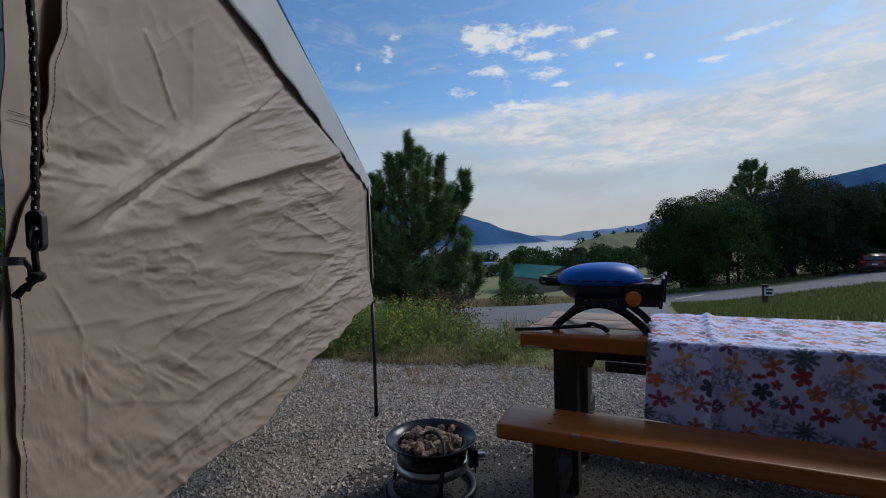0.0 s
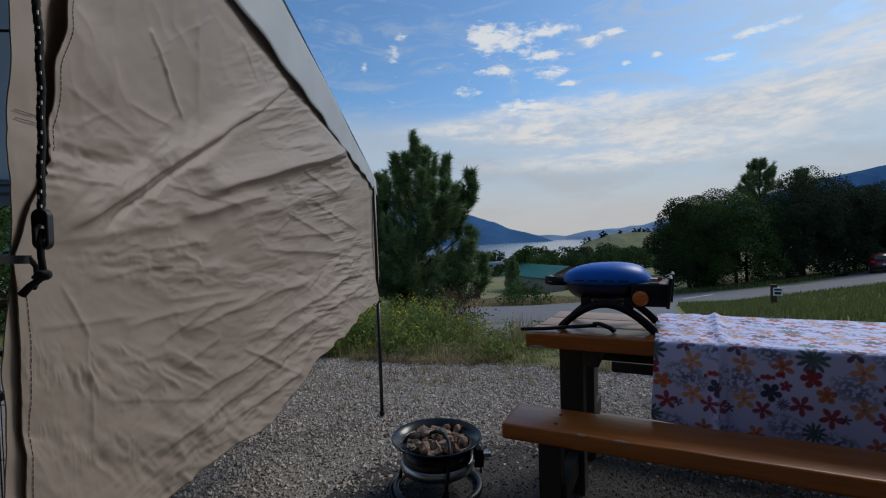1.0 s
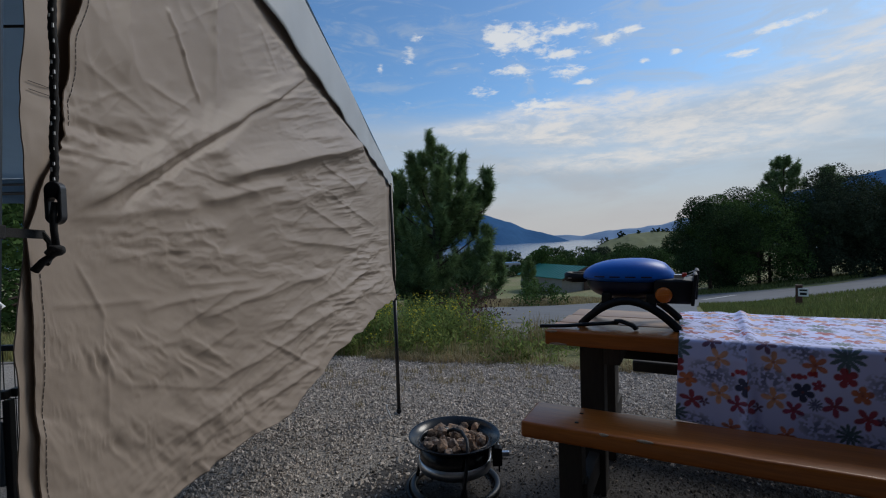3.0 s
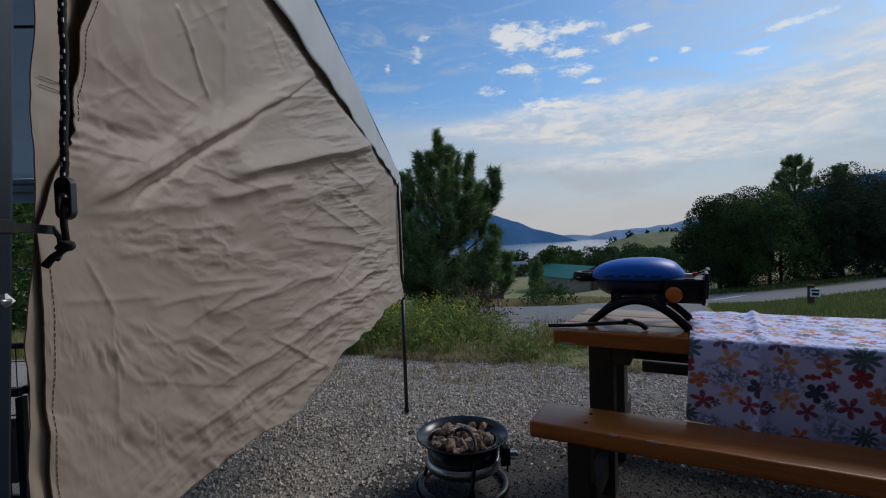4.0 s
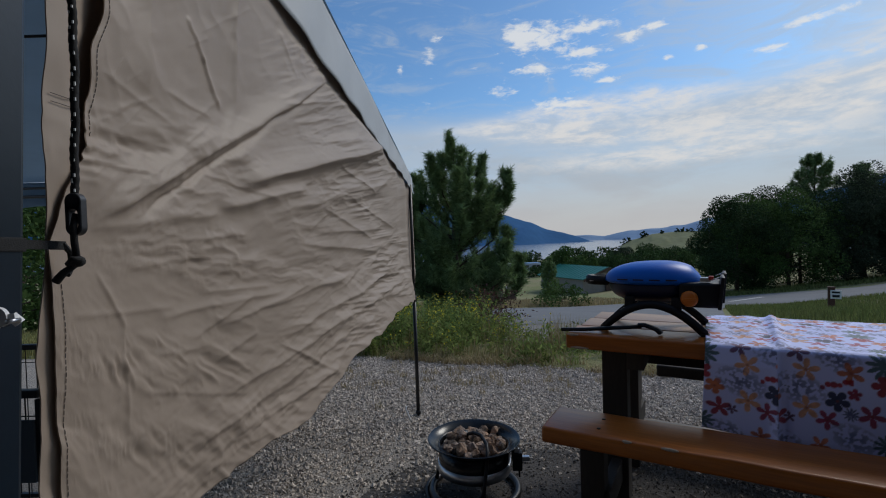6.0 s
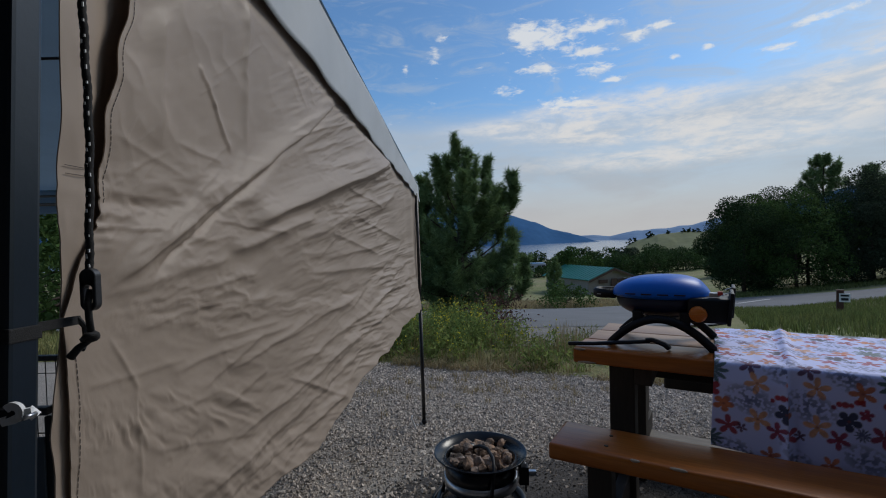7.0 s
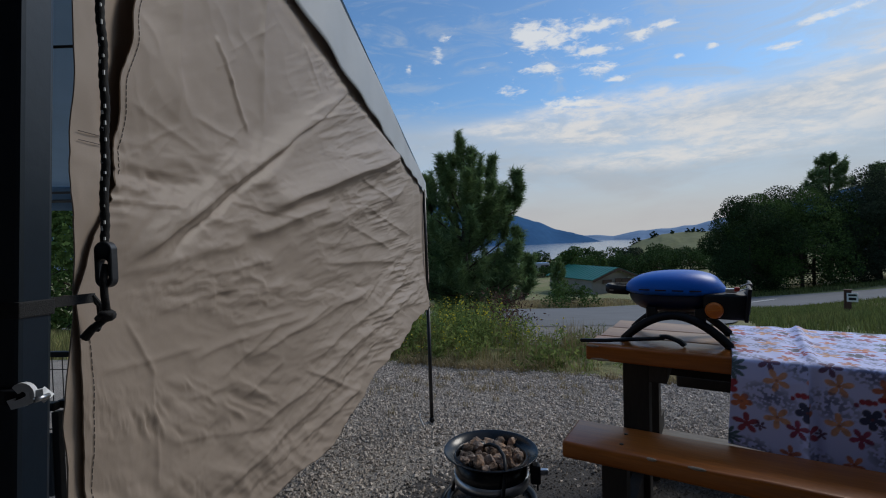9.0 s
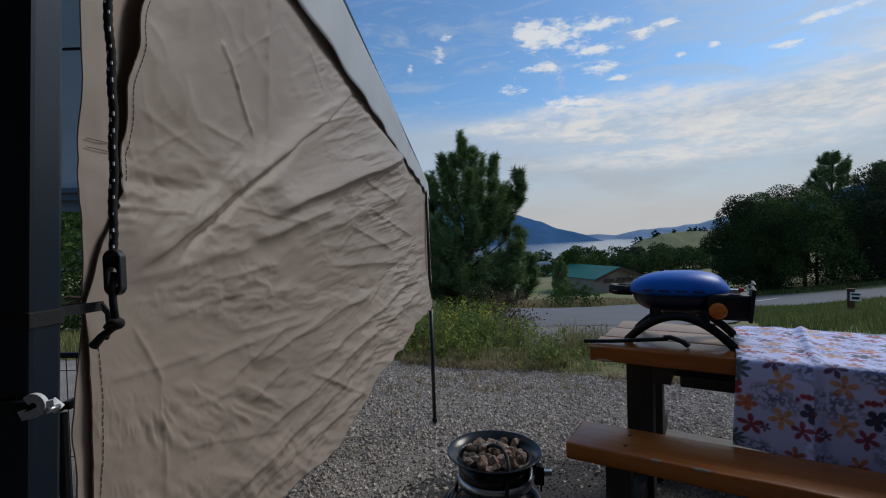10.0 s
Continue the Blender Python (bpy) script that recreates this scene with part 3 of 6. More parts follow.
def ridge(name, dist, line, foot, material, label, rough=0.01, depth=900, seed=1, cat="mountain"):
    """A mountain whose skyline is given as (x/y, z/y) pairs, seen from the pitch, with a sloping face down to its foot."""
    line = np.array(line)
    u = np.linspace(line[0, 0], line[-1, 0], 220)
    v = np.interp(u, line[:, 0], line[:, 1])
    k = np.linspace(0, 1, 24)
    top = v * dist * (1 + rough * 0)
    top = top + rough * dist * (fbm(u * 40, u * 0, seed, 5) - 0.5) * np.clip((top - foot) / (0.03 * dist), 0, 1)
    H = foot + (top - foot)[:, None] * (1 - k[None, :] ** 1.25)
    H += 0.25 * (top - foot)[:, None] * (fbm(u[:, None] * 25 + 0 * k, k[None, :] * 4 + 0 * u[:, None], seed + 5) - 0.5) * (k * (1 - k) * 4)[None]
    D = dist - depth * k[None, :] * np.clip((top - foot) / (0.05 * dist), 0.05, 1)[:, None]
    back = np.stack([u * dist * 1.1, 0 * u + dist * 1.1, 0 * u + foot - 5], -1)[:, None]
    V = np.concatenate([back, np.stack([u[:, None] * D, D, H], -1)], 1)
    ob = put(name, quick(name, V.reshape(-1, 3), grid_faces(220, 25), material, True))
    return tagged(ob, label, cat, kind="structure")


build_lake()
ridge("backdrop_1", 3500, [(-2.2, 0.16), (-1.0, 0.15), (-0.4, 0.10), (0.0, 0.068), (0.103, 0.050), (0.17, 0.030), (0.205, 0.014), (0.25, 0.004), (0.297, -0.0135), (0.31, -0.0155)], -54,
      M["far_blue"], "forested mountain falling to the far lake shore, haze blue in its colour", 0.006, 700, 2)
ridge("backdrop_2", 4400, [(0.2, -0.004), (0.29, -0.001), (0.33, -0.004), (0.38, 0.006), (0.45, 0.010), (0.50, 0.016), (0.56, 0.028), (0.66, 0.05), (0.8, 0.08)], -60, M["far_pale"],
      "ridge beyond the lake with pale haze in its colour", 0.004, 500, 3)
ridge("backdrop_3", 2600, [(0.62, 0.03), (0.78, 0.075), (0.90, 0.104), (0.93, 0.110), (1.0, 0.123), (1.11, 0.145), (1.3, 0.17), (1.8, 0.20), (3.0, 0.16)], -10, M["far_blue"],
      "forested mountain behind the campground trees, haze blue in its colour", 0.004, 700, 7)
ridge("backdrop_4", 360, [(0.33, -0.075), (0.365, -0.022), (0.385, -0.012), (0.43, 0.0005), (0.48, 0.004), (0.53, 0.004), (0.60, 0.0), (0.75, -0.03), (0.9, -0.07)], -32, M["hill"],
      "low dry grassy hill above the lake", 0.002, 110, 11, "hill")


# ---------------------------------------------------------------- trees
def leaves(name, centres, normals_out, size, material, parent, rng, aspect=0.62, droop=0.0, label="", kind=""):
    n = len(centres)
    a = rng.normal(size=(n, 3))
    a[:, 2] -= droop
    a = a * 0.9 + normals_out * 0.5
    a /= np.linalg.norm(a, axis=1)[:, None]
    b = np.cross(a, rng.normal(size=(n, 3)))
    b /= np.linalg.norm(b, axis=1)[:, None] + 1e-9
    s = (size * rng.uniform(0.6, 1.35, n))[:, None]
    p = np.stack([centres - a * s * 0.5, centres + b * s * aspect * 0.5, centres + a * s * 0.5, centres - b * s * aspect * 0.5], 1)
    return put(name, quick(name, p.reshape(-1, 3), np.arange(4 * n).reshape(-1, 4), material), parent, label)


def broadleaf(x, y, height, spread, count, size, material, label, seed, base=0.12, clumps=26, trunk=0.12, name="tree", z=None, group="", top=1.0):
    """A broad tree or bush: tapered trunk, limbs and a crown of leaf clumps with gaps."""
    rng = np.random.default_rng(seed)
    z = float(lie(x, y)) if z is None else z
    t = thing(name, pose(x, y, z - 0.03, 0, 0, rng.uniform(0, 360)), label, "bush" if name == "bush" else "tree", group)
    k = (np.arange(clumps) + rng.uniform(0, 1, clumps)) / clumps
    env = spread * np.sqrt(np.clip(1 - (1.75 * k - 0.72) ** 2, 0.10, 1)) * 0.80
    a, q = rng.uniform(0, 2 * math.pi, clumps), np.sqrt(rng.uniform(0.15, 1, clumps))
    C = np.stack([np.cos(a) * q * env, np.sin(a) * q * env, height * (base + 0.05 + (0.90 - base) * k * top)], 1)
    c = np.stack([0 * k, 0 * k, 2 * k - 1], 1)
    R = rng.uniform(0.22, 0.40, clumps) * spread * (1 - 0.25 * np.abs(c[:, 2]))
    bm = tube([(0, 0, 0), (0.02 * height, 0, height * 0.3), (-0.01 * height, 0.02 * height, height * 0.62)], [trunk, trunk * 0.75, trunk * 0.3], 8)
    for i in range(min(clumps, 12)):
        q = Vector(C[i])
        s = Vector((0.01 * height, 0, height * rng.uniform(0.15, 0.45)))
        tube([s, s.lerp(q, 0.5) + Vector((0, 0, 0.04 * height)), q], [trunk * 0.42, trunk * 0.25, trunk * 0.08], 5, bm)
    part("trunk", bm, M["bark"], t, "", True)
    w = R**2 / (R**2).sum()
    k = rng.choice(clumps, count, p=w)
    d = rng.normal(size=(count, 3))
    d /= np.linalg.norm(d, axis=1)[:, None]
    P = C[k] + d * (R[k] * rng.uniform(0.45, 1.08, count) ** 0.5)[:, None] * (1, 1, 0.8)
    P[:, 2] = np.maximum(P[:, 2], 0.03 * height)
    leaves("crown", P, d, size, material, t, rng)
    return t


def needles(P, A, length, width, rng, spread=0.9, per=26):
    """Needle tufts at points P about shoots A: thin blades."""
    n = len(P)
    p, a = np.repeat(P, per, 0), np.repeat(A, per, 0)
    d = rng.normal(size=(n * per, 3))
    d -= (d * a).sum(1)[:, None] * a
    d /= np.linalg.norm(d, axis=1)[:, None] + 1e-9
    d = a * rng.uniform(0.25, 0.9, (n * per, 1)) + d * spread
    d /= np.linalg.norm(d, axis=1)[:, None]
    p = p + a * rng.uniform(-0.5, 0.5, (n * per, 1)) * length
    s = np.cross(d, rng.normal(size=d.shape))
    s *= width / (np.linalg.norm(s, axis=1)[:, None] + 1e-9)
    ln = length * rng.uniform(0.7, 1.15, (n * per, 1))
    q = np.stack([p - s, p + s, p + d * ln], 1)
    return q.reshape(-1, 3), np.arange(3 * n * per).reshape(-1, 3)


def pine(x, y, height, spread, label, seed, whorls=15, per=26, length=0.17, width=0.008, z=None, density=1.0, name="pine_tree", bare=0.06, lean=0.0, broad=False, leaders=()):
    """A pine: whorls of limbs that turn upwards, each set with shoots of long needles."""
    rng = np.random.default_rng(seed)
    z = float(lie(x, y)) if z is None else z
    t = thing(name, pose(x, y, z - 0.03), label, "tree")
    axis = lambda h: Vector((lean * h * h + 0.03 * math.sin(h * 2.1), 0.03 * math.cos(h * 1.7), h))  # noqa: E731
    r0 = 0.018 * height + 0.02
    part("trunk", tube([axis(height * k / 9) for k in range(10)], [r0 * (1 - k / 9.6) + 0.008 for k in range(10)], 8), M["bark"], t, "", True)
    bm, P, A = bmesh.new(), [], []

    def shoot(p, d, ln, step):
        for s in np.arange(0, ln, step):
            P.append(p + d * s)
            A.append(d)

    for w in range(whorls):
        f = bare + (1 - bare) * (w + rng.uniform(-0.3, 0.3)) / whorls
        f = min(max(f, bare), 0.95)
        reach = spread * ((1 - f**2.3) ** 0.95 if broad else (1 - f) ** 0.62) * (0.6 + 0.4 * min(1, f / 0.15))
        for k in range(int(rng.integers(5, 8)) - (5 if leaders and f > 0.62 else 0)):
            az = rng.uniform(0, 2 * math.pi)
            ln = reach * rng.uniform(0.55, 1.12) + 0.12
            out = Vector((math.cos(az), math.sin(az), 0))
            b = axis(height * f)
            up = 0.12 + (0.95 if broad else 0.9) * f
            rise = min(ln * up * 0.9, max(0.1, height * rng.uniform(0.70, 0.97) - b.z - 0.2))
            pts = [b, b + out * ln * 0.5 + Vector((0, 0, rise * 0.32)), b + out * ln * 0.92 + Vector((0, 0, rise))]
            tube(pts, [0.022 * (1.1 - f) + 0.006, 0.014 * (1.1 - f) + 0.005, 0.004], 5, bm)
            top_limb = broad and f > 0.62
            for s in (np.linspace(0.35, 1, 5) if top_limb else np.linspace(0.30, 1, max(3, int(ln * 6 * density)))):
                q = pts[0].lerp(pts[1], s * 2) if s < 0.5 else pts[1].lerp(pts[2], s * 2 - 1)
                d = (out * rng.uniform(0.1, 0.8) + Vector(rng.normal(size=3)) * 0.42 + Vector((0, 0, 0.55 + 0.8 * f))).normalized()
                if s > 0.98:
                    d = ((pts[2] - pts[1]).normalized() * 0.4 + Vector((0, 0, 0.9))).normalized()
                if top_limb:
                    d = (d * 0.45 + Vector((0, 0, 1))).normalized()
                if broad and s > 0.98 and f > 0.3 and k % 2 == 0:
                    # bottle-brush leader that ends the limb, with two short side shoots
                    up_ln = rng.uniform(0.35, 0.62)
                    shoot(q, d, up_ln, length * 0.26)
                    for side in (-1, 1):
                        e = (d + Vector(rng.normal(size=3)) * 0.5).normalized()
                        shoot(q + d * up_ln * rng.uniform(0.2, 0.5), e, rng.uniform(0.12, 0.22), length * 0.3)
                shoot(q, d, (1.25 if top_limb else 1.0) * rng.uniform(0.18, 0.46) * (0.75 + 0.4 * (1 - f)), length * 0.42)
    # long leaders that grow up from the crown, each with side shoots in tiers
    for dx, dy, top in leaders:
        b, tip = axis(max(top - 1.75, 0.15)), Vector((dx, dy, top))
        knee = Vector((dx * 0.9, dy * 0.9, top - 1.0))
        tube([b, knee, tip], [0.028, 0.018, 0.006], 6, bm)
        shoot(knee, (tip - knee).normalized(), (tip - knee).length, length * 0.2)
        for tier in np.arange(0.12, 0.95, 0.16):
            q = knee.lerp(tip, tier)
            for _ in range(4):
                e = Vector((rng.normal(), rng.normal(), 0)).normalized() * 0.8 + Vector((0, 0, 0.75))
                shoot(q, e.normalized(), rng.uniform(0.10, 0.34) * (1.15 - 0.6 * tier), length * 0.26)
    shoot(axis(height * 0.93), Vector((0, 0, 1)), height * 0.08, length * 0.4)
    part("limb", bm, M["bark"], t, "", True)
    v, f = needles(np.array(P), np.array(A), length, width, rng, per=per)
    put("crown", quick("crown", v, f, M["needle"]), t)
    return t


pine(0.10, 12.2, 4.72, 1.62, "young dark green pine tree beside the road", 11, whorls=20, per=27, length=0.19, width=0.009, broad=True,
     leaders=((-0.36, 0.1, 4.50), (0.20, -0.2, 4.58), (0.75, 0.1, 4.40), (1.44, -0.1, 3.96), (1.02, 0.5, 3.60), (-0.58, -0.3, 4.35), (-1.02, 0.2, 3.95), (-1.2, -0.3, 3.3), (0.1, -0.7, 3.9), (1.15, 0.3, 3.2), (1.40, 0.0, 2.5), (1.72, -0.2, 1.75), (1.25, -0.5, 2.1), (-1.35, 0.1, 2.5)))
broadleaf(-1.9, 17.5, 4.6, 1.9, 5200, 0.14, M["leaf_light"], "bright green broadleaf tree behind the pine", 57, base=0.0, clumps=26)


# tree belt behind the road
BELT = [(20.9, 34.2, 6.8, 3.6, "leaf", 5), (24.2, 33.5, 7.5, 4.0, "leaf_light", 6), (24.0, 37.0, 7.0, 3.4, "leaf_light", 17), (26.5, 35.5, 7.9, 4.0, "leaf", 7), (30.5, 34.5, 8.2, 4.2, "leaf_grey", 8),
        (34.5, 36.0, 7.9, 4.4, "leaf", 9), (38.5, 35.0, 6.4, 4.4, "leaf", 10), (43.5, 36.5, 6.4, 4.8, "leaf_light", 12), (49.0, 37.0, 6.6, 5.0, "leaf", 13), (28.5, 32.5, 6.4, 3.2, "leaf_grey", 14),
        (33.0, 32.8, 6.2, 3.0, "leaf_grey", 15), (37.0, 32.6, 5.6, 2.8, "leaf", 16), (27.8, 41.5, 8.5, 4.4, "leaf", 18), (36.5, 42.0, 9.4, 4.6, "leaf", 19), (23.5, 38.5, 6.8, 3.6, "leaf", 20)]
for i, (bx, by, bh, bs, bm_, seed) in enumerate(BELT):
    broadleaf(bx, by, bh * (1.0, 0.93, 1.04, 0.97)[i % 4], bs, 27000, 0.125, M[bm_], "dense dark green broadleaf tree beside the camp road", seed, base=0.04, clumps=(30, 38, 24)[i % 3], group="trees of the belt")
pine(31.9, 41.0, 10.9, 2.9, "tall open pine rising above the tree belt", 21, whorls=8, per=11, length=0.34, width=0.030, density=0.40, bare=0.64, broad=True)
pine(34.6, 39.5, 9.3, 2.4, "dark pine standing among the tree belt", 23, whorls=13, per=16, length=0.42, width=0.035, density=0.45, bare=0.3)
# middle distance: bushes and trees between the road and the lake
MID = [(17.4, 70, 6.0, 3.0, "leaf_light", 31), (21.5, 74, 4.2, 3.0, "leaf_light", 32), (7.0, 82, 5.0, 3.2, "leaf_mid", 33), (5.0, 84, 4.6, 3.4, "leaf_mid", 34), (30.0, 84, 3.8, 4.0, "leaf_mid", 35), (36.5, 86, 4.2, 4.4, "leaf_mid", 36),
       (43.0, 88, 4.2, 4.4, "leaf_mid", 37), (33.5, 92, 5.0, 4.0, "leaf_grey", 38), (40.0, 95, 5.2, 4.0, "leaf_mid", 39), (48.0, 90, 3.6, 4.2, "leaf_mid", 40), (26.5, 90, 4.4, 4.0, "leaf_mid", 42), (52, 78, 3.6, 4.0, "leaf_mid", 43),
       (1.5, 76, 5.6, 3.6, "leaf_grey", 44), (-4.0, 60, 7.2, 4.4, "leaf_mid", 45), (-12.0, 48, 7.5, 5.0, "leaf_mid", 46), (-22.0, 44, 8.0, 5.5, "leaf_mid", 47), (38.0, 66, 3.2, 3.6, "leaf_mid", 48)]
for bx, by, bh, bs, bm_, seed in MID:
    broadleaf(bx, by, bh, bs, 4200, 0.30, M[bm_], "rounded green broadleaf tree in the lower campground", seed, base=0.0, clumps=30, group="trees below the pitch")
for i, (bx, by, bh) in enumerate([(16, 122, 5.0), (22, 125, 4.6), (28, 120, 4.6), (34, 124, 5.0), (10, 118, 4.8), (40, 122, 4.8)]):
    broadleaf(bx, by, bh, 4.6, 2600, 0.45, M["leaf_mid"], "dark green tree near the lake shore", 110 + i, base=0.0, clumps=22, group="trees near the shore")
for i, (bx, by, bh) in enumerate([(-7.6, 9.2, 3.0), (-9.6, 11.5, 3.8), (-6.4, 12.5, 3.4), (-12.0, 12.0, 4.2)]):
    broadleaf(bx, by, bh, 2.0, 4200, 0.13, M["leaf_light"], "leafy green bush beyond the awning", 130 + i, base=0.0, clumps=26, group="bushes beyond the awning", name="bush")
for i, (bx, by, bh) in enumerate([(14.2, 98, 2.4), (17.6, 97, 2.1), (11.0, 96, 2.6), (20.0, 100, 2.6), (9.0, 88, 2.2)]):
    broadleaf(bx, by, bh, 2.2, 1500, 0.26, M["leaf_mid"], "low green shrub in front of the camping trailers", 150 + i, base=0.0, clumps=16, group="shrubs by the trailers", name="bush", trunk=0.04)
broadleaf(6.9, 29.5, 1.3, 2.2, 1500, 0.16, M["leaf_light"], "low green shrub at the road edge", 51, base=0.0, clumps=14, name="bush", trunk=0.03)
pine(10.5, 50, 4.4, 1.15, "small dark conifer beside the washroom building", 52, whorls=12, per=12, length=0.25, width=0.03, density=0.8)
# trees along the skyline of the grassy hill
for i, (hu, hh) in enumerate([(0.367, 9), (0.373, 12), (0.381, 10), (0.407, 10), (0.414, 13), (0.418, 9), (0.452, 8), (0.484, 9), (0.492, 8), (0.499, 10), (0.506, 8), (0.515, 9)]):
    hv = float(np.interp(hu, [0.33, 0.365, 0.385, 0.43, 0.48, 0.53], [-0.075, -0.022, -0.012, 0.0005, 0.004, 0.004]))
    broadleaf(hu * 358, 358, hh * 0.56, 2.2, 1700, 0.42, M["leaf"], "small dark tree on the grassy hill", 60 + i, clumps=9, z=hv * 358 - 2.4, group="trees on the hill")
for i in range(16):
    hu = 0.335 + 0.016 * i
    broadleaf(hu * 250, 250 - 3 * (i % 3), 9 + (i * 7) % 5, 6.0, 420, 1.1, M["leaf"], "dark bushy tree at the foot of the hill", 80 + i, clumps=12, z=-0.052 * 250 - 6, group="trees at the foot of the hill")


# ---------------------------------------------------------------- weeds and grass
def blades(name, X, Y, Z, height, width, material, label, rng, lean=0.35, parent=None):
    n = len(X)
    az, ln = rng.uniform(0, 2 * math.pi, n), height * rng.uniform(0.5, 1.25, n)
    out = np.stack([np.cos(az), np.sin(az), 0 * az], 1)
    side = np.stack([-np.sin(az), np.cos(az), 0 * az], 1) * (width * rng.uniform(0.6, 1.3, n))[:, None]
    b = np.stack([X, Y, Z], 1)
    k = (lean * rng.uniform(0.2, 1.4, n) * ln)[:, None]
    mid = b + out * k * 0.35 + np.array([0, 0, 1]) * (ln * 0.6)[:, None]
    tip = b + out * k + np.array([0, 0, 1]) * (ln * 0.97)[:, None]
    v = np.stack([b - side, b + side, mid + side * 0.7, mid - side * 0.7, tip, tip], 1)
    f = np.arange(n)[:, None] * 6
    faces = np.concatenate([f + [0, 1, 2, 3], f + [3, 2, 4, 5]], 0)
    ob = put(name, quick(name, v.reshape(-1, 3), faces, material), parent)
    return tagged(ob, label, "weeds", kind="stuff"), tip


def verge(n, rng, x0=-4.2, x1=3.0):
    X = rng.uniform(x0, x1, n * 3)
    Y = rng.uniform(4.0, 9.6, n * 3)
    far = np.where(X < 0.3, 9.4 - 0 * X, 5.55 - 0.36 * (X - 0.4))
    ok = (Y > pad_edge(X) - 0.02 + 0.25 * rng.uniform(-0.4, 1, len(X)) ** 3) & (Y < far)
    keep = fbm(X * 1.4, Y * 1.4, 12) > 0.43
    X, Y = X[ok & keep][:n], Y[ok & keep][:n]
    return X, Y, lie(X, Y)


def build_weeds():
    rng = np.random.default_rng(8)
    X, Y, Z = verge(13000, rng)
    tall = 0.55 + 0.75 * fbm(X * 0.9, Y * 0.9, 15)
    left = np.clip((1.0 - X) / 1.4, 0.25, 1)
    rise = np.clip(0.25 + 0.9 * (Y - pad_edge(X)), 0.2, 1)
    blades("grass", X, Y, Z, 0.28 * rise * tall * (0.55 + 0.5 * left), 0.0045, M["blade"], "tall green grass along the edge of the gravel pad", rng)
    X, Y, Z = verge(15000, rng)
    blades("grass", X, Y, Z, 0.30 * np.clip(0.3 + 0.8 * (Y - pad_edge(X)), 0.25, 1) * (0.5 + fbm(X, Y, 19)), 0.003, M["straw"], "dry straw-coloured grass stems at the pad edge", rng, 0.25)
    X = rng.uniform(-3.6, 2.6, 9000)
    Y = pad_edge(X) + rng.exponential(0.22, 9000) - 0.10
    ok = fbm(X * 1.7, Y * 1.7, 29) > 0.5
    X, Y = X[ok], Y[ok]
    blades("grass", X, Y, lie(X, Y), 0.075, 0.003, M["straw"], "short dry grass litter along the gravel edge", rng, 1.2)
    # sparse tufts that have come up through the gravel
    tx, ty = rng.normal(0.1, 0.75, 90), 3.75 - 0.30 * rng.normal(0.1, 0.75, 90) * 0.4 + rng.normal(0, 0.28, 90)
    k = np.repeat(np.arange(90), 16)
    X, Y = tx[k] + rng.normal(0, 0.022, 1440), ty[k] + rng.normal(0, 0.022, 1440)
    blades("grass", X, Y, lie(X, Y), 0.05, 0.0022, M["straw"], "sparse dry tufts growing through the gravel", rng, 0.8)
    # leafy flowering weeds, thick in front of the pine
    n = 430
    cx = np.concatenate([rng.normal(-0.55, 0.75, n * 2), rng.uniform(-3.6, 2.6, n * 2)])
    cy = np.concatenate([rng.uniform(4.5, 7.2, n * 2), rng.uniform(3.9, 6.4, n * 2)])
    mixed = rng.permutation(len(cx))
    cx, cy = cx[mixed], cy[mixed]
    ok = (cy > pad_edge(cx) + 0.05) & ((cx < 0.75) | (cy < 5.5 - 0.36 * (cx - 0.4)))
    cx, cy = cx[ok][:n], cy[ok][:n]
    leafX, leafP, flowP = [], [], []
    for px, py in zip(cx, cy):
        h = rng.uniform(0.28, 0.58) * (1.0 if px < 0.35 else 0.62 if px < 0.9 else 0.42) * min(1.0, 0.45 + 0.6 * (py - float(pad_edge(px))))
        z = float(lie(px, py))
        for _ in range(int(rng.integers(3, 6))):
            d = rng.normal(size=2) * 0.16
            k = rng.uniform(0.1, 1, 16)
            leafP.append(np.stack([px + d[0] * k, py + d[1] * k, z + h * k], 1) + rng.normal(size=(16, 3)) * 0.025)
            if rng.random() < (0.15 if px < 0.8 else 0.05):
                m_ = int(rng.integers(5, 14))
                flowP.append(np.array([px + d[0], py + d[1], z + h]) + rng.normal(size=(m_, 3)) * (0.022, 0.022, 0.05))
    P = np.concatenate(leafP)
    o = leaves("grass", P, np.repeat([[0, 0, 0.8]], len(P), 0), 0.055, M["weed"], None, rng, 0.3)
    tagged(o, "leafy green flowering weeds in front of the pine", "weeds", kind="stuff")
    P = np.concatenate(flowP)
    o = leaves("flowers", P, np.repeat([[0, 0, 0.6]], len(P), 0), 0.017, M["flower"], None, rng, 0.9)
    tagged(o, "small yellow blossoms on the weeds", "flowers", kind="stuff")
    # russet weeds
    P = np.stack([rng.normal(0.50, 0.22, 1600), rng.normal(6.6, 0.40, 1600), rng.triangular(0, 0.3, 0.74, 1600)], 1)
    P[:, 2] += lie(P[:, 0], P[:, 1])
    o = leaves("grass", P, np.repeat([[0, 0, 0.8]], len(P), 0), 0.05, M["redweed"], None, rng, 0.35)
    tagged(o, "russet dried weeds beside the road edge", "weeds", kind="stuff")
    # meadow beyond the driveway
    X, Y = rng.uniform(4.6, 22, 60000), rng.uniform(4.0, 20.5, 60000)
    ok = (Y < 20.2) & (X > 4.95 + (Y - 7.9) * 0.562) & (Y > np.interp(X, [4.6, 4.8, 5.0, 12, 22], [7.6, 6.7, 5.6, 3.8, 2.2]))
    X, Y = X[ok], Y[ok]
